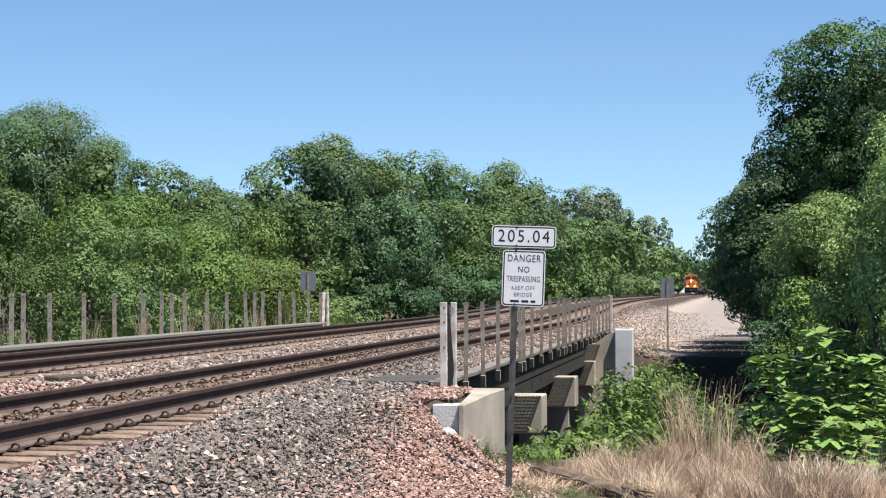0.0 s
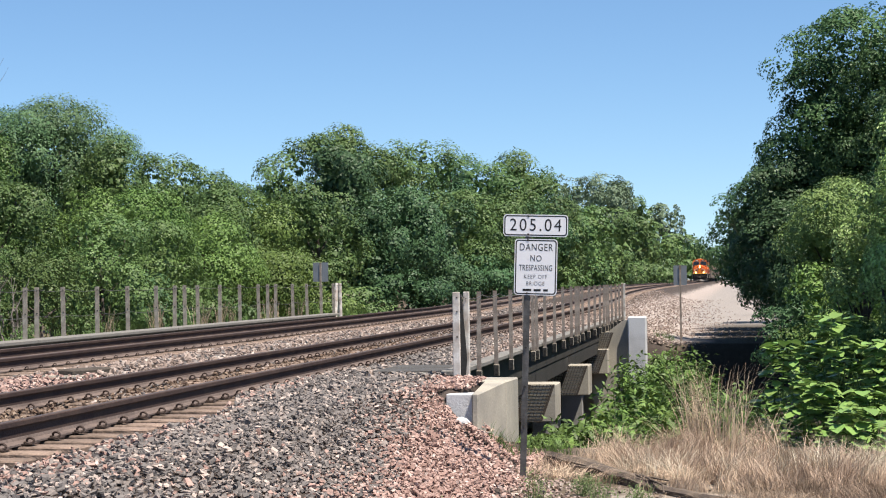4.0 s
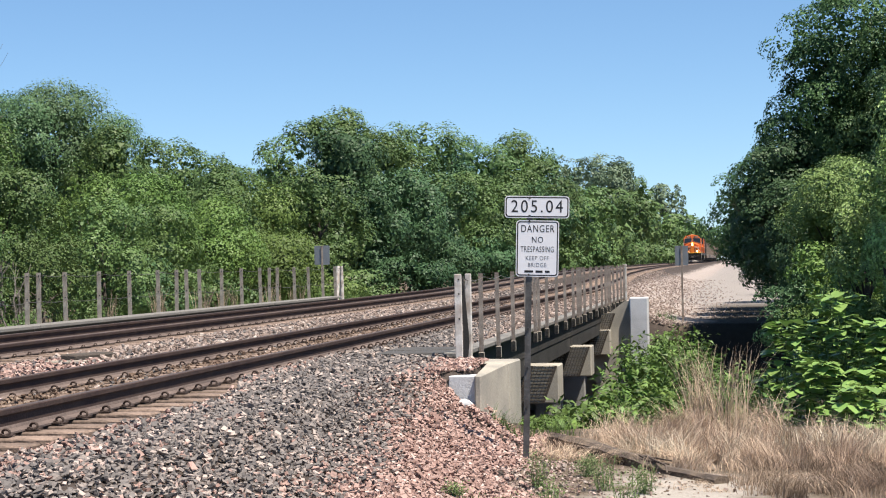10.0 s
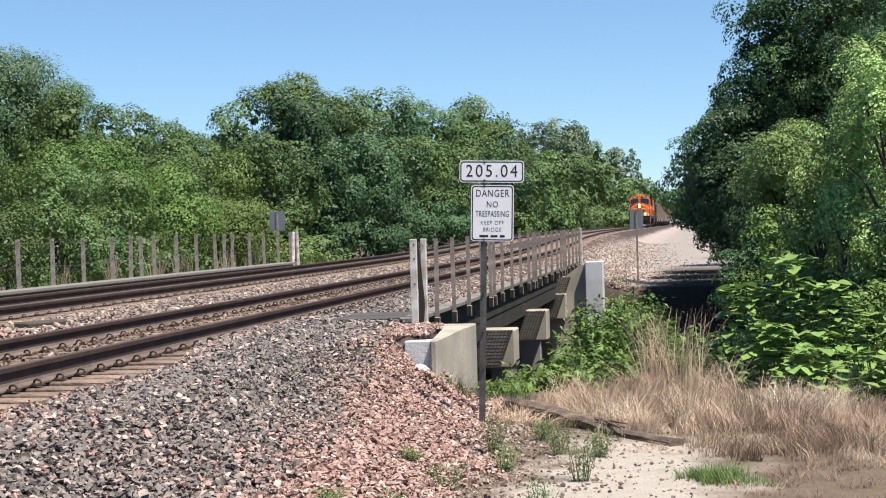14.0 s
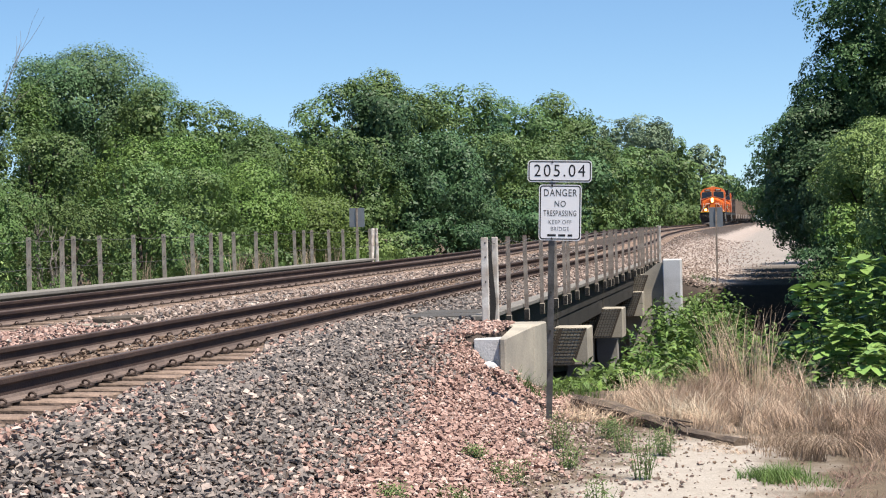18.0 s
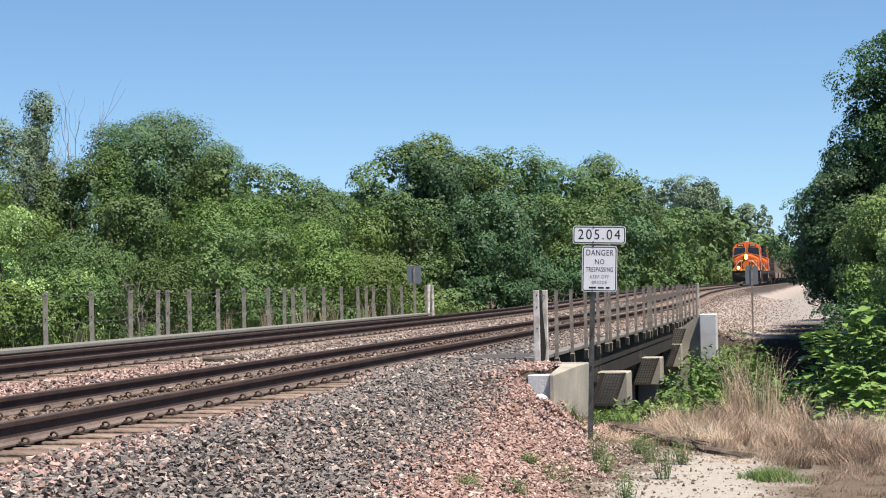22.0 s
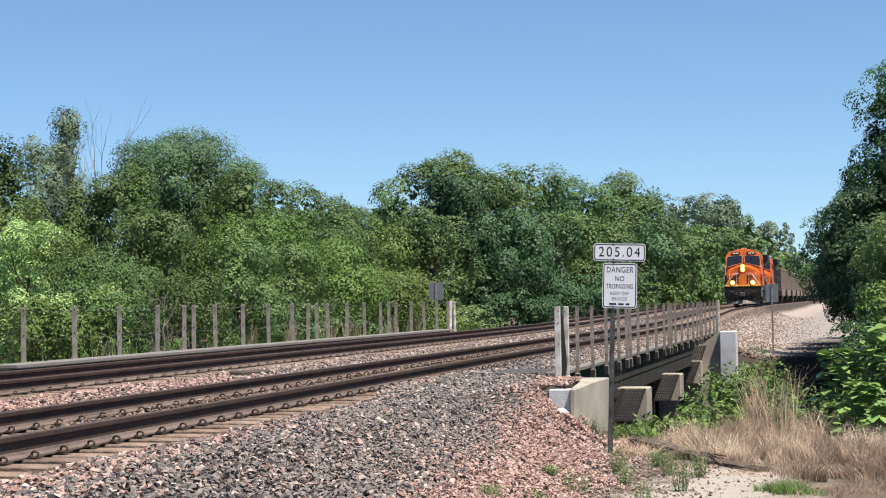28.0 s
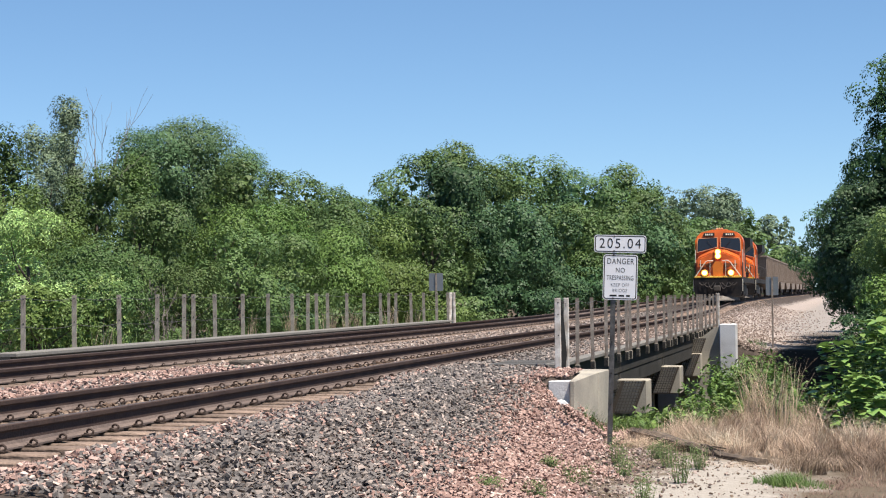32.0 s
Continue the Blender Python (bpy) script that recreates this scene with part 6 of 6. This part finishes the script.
# ------------------------------------------------------------------ large-leaved bush
def heart_leaf(size):
    bm = bmesh.new()
    half = [(0.0, -0.42), (0.22, -0.5), (0.44, -0.36), (0.46, -0.1), (0.32, 0.2), (0.12, 0.45), (0.0, 0.58)]
    mid = [bm.verts.new((0, y * size, -0.03 * size * (1 - abs(y)))) for _, y in half]
    for s in (-1, 1):
        rim = [bm.verts.new((s * x * size, y * size, 0.10 * size * x * (1 + y))) for x, y in half[1:-1]]
        line = [mid[0], *rim, mid[-1]]
        for i in range(len(line) - 1):
            a, b = line[i], line[i + 1]
            c, d = mid[i], mid[i + 1]
            vs = [v for k, v in enumerate((a, b, d, c)) if v not in (a, b, d, c)[:k]]
            if len(vs) > 2:
                bm.faces.new(vs if s > 0 else vs[::-1])
    bmesh.ops.recalc_face_normals(bm, faces=bm.faces[:])
    me = bpy.data.meshes.new("leaf")
    bm.to_mesh(me)
    bm.free()
    me.materials.append(LEAF_BRIGHT)
    for f in me.polygons:
        f.use_smooth = True
    return me


def leafy_bush(x, y, radius, height, count, seed):
    rnd = random.Random(seed)
    z = float(ground_z(x, y))
    t = base("large_leaved_bush", pose(x, y, z), "bright green bush with large heart-shaped leaves", "bush", "large-leaved bushes")
    meshes = [heart_leaf(s) for s in (0.115, 0.155, 0.205)]
    bm = bmesh.new()
    leaves = []
    for k in range(count):
        a = rnd.uniform(0, 6.283)
        h = rnd.random() ** 0.75
        r = radius * math.sqrt(rnd.uniform(0.15, 1)) * (1.05 - 0.62 * h)
        leaves.append((Vector((r * math.cos(a), r * math.sin(a), height * (0.08 + 0.92 * h))), a))
    for k in range(14):
        p, a = leaves[k * 3]
        limb(bm, (0.1 * math.cos(a), 0.1 * math.sin(a), -0.05), p, 0.016, 0.005, rnd, 0.06)
    part("stem", bm, GRASS, t)
    for p, a in leaves:
        m = Matrix.Translation(p) @ Euler((rnd.uniform(-0.5, 0.2), rnd.uniform(-0.25, 0.25), a - 1.57 + rnd.uniform(-0.9, 0.9))).to_matrix().to_4x4()
        piece("leaf", rnd.choice(meshes), t, m)


for k, (bx, by, top, br, count) in enumerate(((6.05, 20.9, 0.12, 0.72, 290), (6.65, 20.9, 0.50, 0.75, 300), (7.2, 20.5, 0.15, 0.65, 280), (6.35, 19.7, -0.35, 0.62, 190), (6.95, 19.2, -0.45, 0.55, 160), (6.7, 17.6, -0.52, 0.5, 90), (7.35, 17.0, -0.5, 0.55, 90), (7.7, 19.4, -0.2, 0.6, 110))):
    leafy_bush(bx, by, br, top - float(ground_z(bx, by)), count, k + 1)


# ------------------------------------------------------------------ old timber and litter
def make_litter():
    rnd = random.Random(4)
    bm = bmesh.new()
    n = 14
    prof = [(-0.10, -0.09), (0.10, -0.10), (0.11, 0.06), (0.04, 0.10), (-0.09, 0.08)]
    rings = []
    for i in range(n + 1):
        s = i / n
        rings.append([bm.verts.new((u * rnd.uniform(0.85, 1.1) * (1 - 0.25 * s), s * 3.3, v * rnd.uniform(0.8, 1.12) * (1 - 0.35 * s) + 0.02 * math.sin(7 * s))) for u, v in prof])
    for a, b in zip(rings, rings[1:]):
        for i in range(5):
            bm.faces.new((a[i], b[i], b[(i + 1) % 5], a[(i + 1) % 5]))
    bm.faces.new(rings[0])
    bm.faces.new(rings[-1][::-1])
    bmesh.ops.recalc_face_normals(bm, faces=bm.faces[:])
    t = base("old_timber", pose(3.35, 16.0, -0.97, -2.0, 0, -146), "split and weathered old timber lying in the straw", "timber")
    part("beam", bm, WOOD_OLD, t)
    for k in range(7):
        bm = bmesh.new()
        a = rnd.uniform(0.1, 1.6)
        limb(bm, (rnd.uniform(-0.25, 0.25), a, 0.02), (rnd.uniform(-0.3, 0.3), a + rnd.uniform(0.5, 1.3), 0.06), 0.018, 0.007, rnd, 0.04)
        part("splinter", bm, WOOD_OLD, t)
    bm = bmesh.new()
    box(bm, (-0.5, -0.12, -0.06), (0.5, 0.12, 0.06), 0.02)
    plank = part("old_plank", bm, BARK)
    plank.matrix_basis = pose(-3.0, 18.4, -0.12, 2, 1, 82)
    tagged(plank, "dark rotten plank lying between the two tracks", "plank")
    bm = bmesh.new()
    box(bm, (-0.45, -0.03, -0.02), (0.45, 0.03, 0.02), 0.008)
    stake = part("pale_stake", bm, CONCRETE)
    stake.matrix_basis = pose(-2.9, 17.6, -0.13, 0, 3, 70)
    tagged(stake, "pale weathered stake lying on the ballast", "stake")
    rng = np.random.default_rng(3)
    x, y = rng.uniform(3.6, 6.2, 900), rng.uniform(8.0, 14.5, 900)
    scatter_stones("loose_stones", "scattered brown pebbles and clods on pale grit", x, y, rng.uniform(0.004, 0.012, 900) * rng.choice((1, 1, 1, 2), 900), rng, 0.2, stone=STONE_RUST)
    x, y = 3.15 + rng.exponential(0.42, 4200), rng.uniform(7.0, 14.8, 4200)
    scatter_stones("rubble", "brownish rubble strewn along the foot of the ballast", x, y, rng.uniform(0.008, 0.026, 4200), rng, 0.3, stone=STONE_BEIGE)
    x, y = 3.2 + rng.exponential(0.35, 700), rng.uniform(8.5, 14.8, 700)
    blades("straw_litter", "broken straw lying among the rubble", STRAW, x, y, rng.uniform(0.03, 0.14, 700), rng.uniform(0.003, 0.006, 700), rng, 2.5)
    bm = bmesh.new()
    bmesh.ops.create_icosphere(bm, subdivisions=2, radius=0.085)
    for v in bm.verts:
        v.co = Vector((v.co.x * 1.1, v.co.y, v.co.z * 0.7)) * rnd.uniform(0.9, 1.1)
    r = part("white_rock", bm, WING_PALE)
    r.matrix_basis = pose(2.32, 16.25, float(ground_z(2.32, 16.25)) + 0.05)
    tagged(r, "rounded whitish rock against the bridge wing", "rock")


make_litter()


# ------------------------------------------------------------------ what moves
def motions():
    """The train comes on along the near track, slowing a little."""
    front = ((0.0, 402.0), (3.0, 369.5), (6.0, 336.0), (9.0, 303.0), (13.0, 261.0), (16.0, 231.0), (19.0, 204.5), (22.0, 184.0), (25.0, 163.0), (28.0, 137.0), (30.0, 119.8), (32.0, 102.8))
    for thing, behind in TRAIN:
        rows = []
        for t, y in front:
            (x0, z0), (x1, z1) = bend(y + behind), bend(y + behind + 14)
            turn = math.degrees(math.atan2(float(x0 - x1), 14))
            rows.append((t, pose(-0.7525 + float(x0), y + behind, float(z0), 0, 0, turn)))
        walk(thing, rows)


motions()
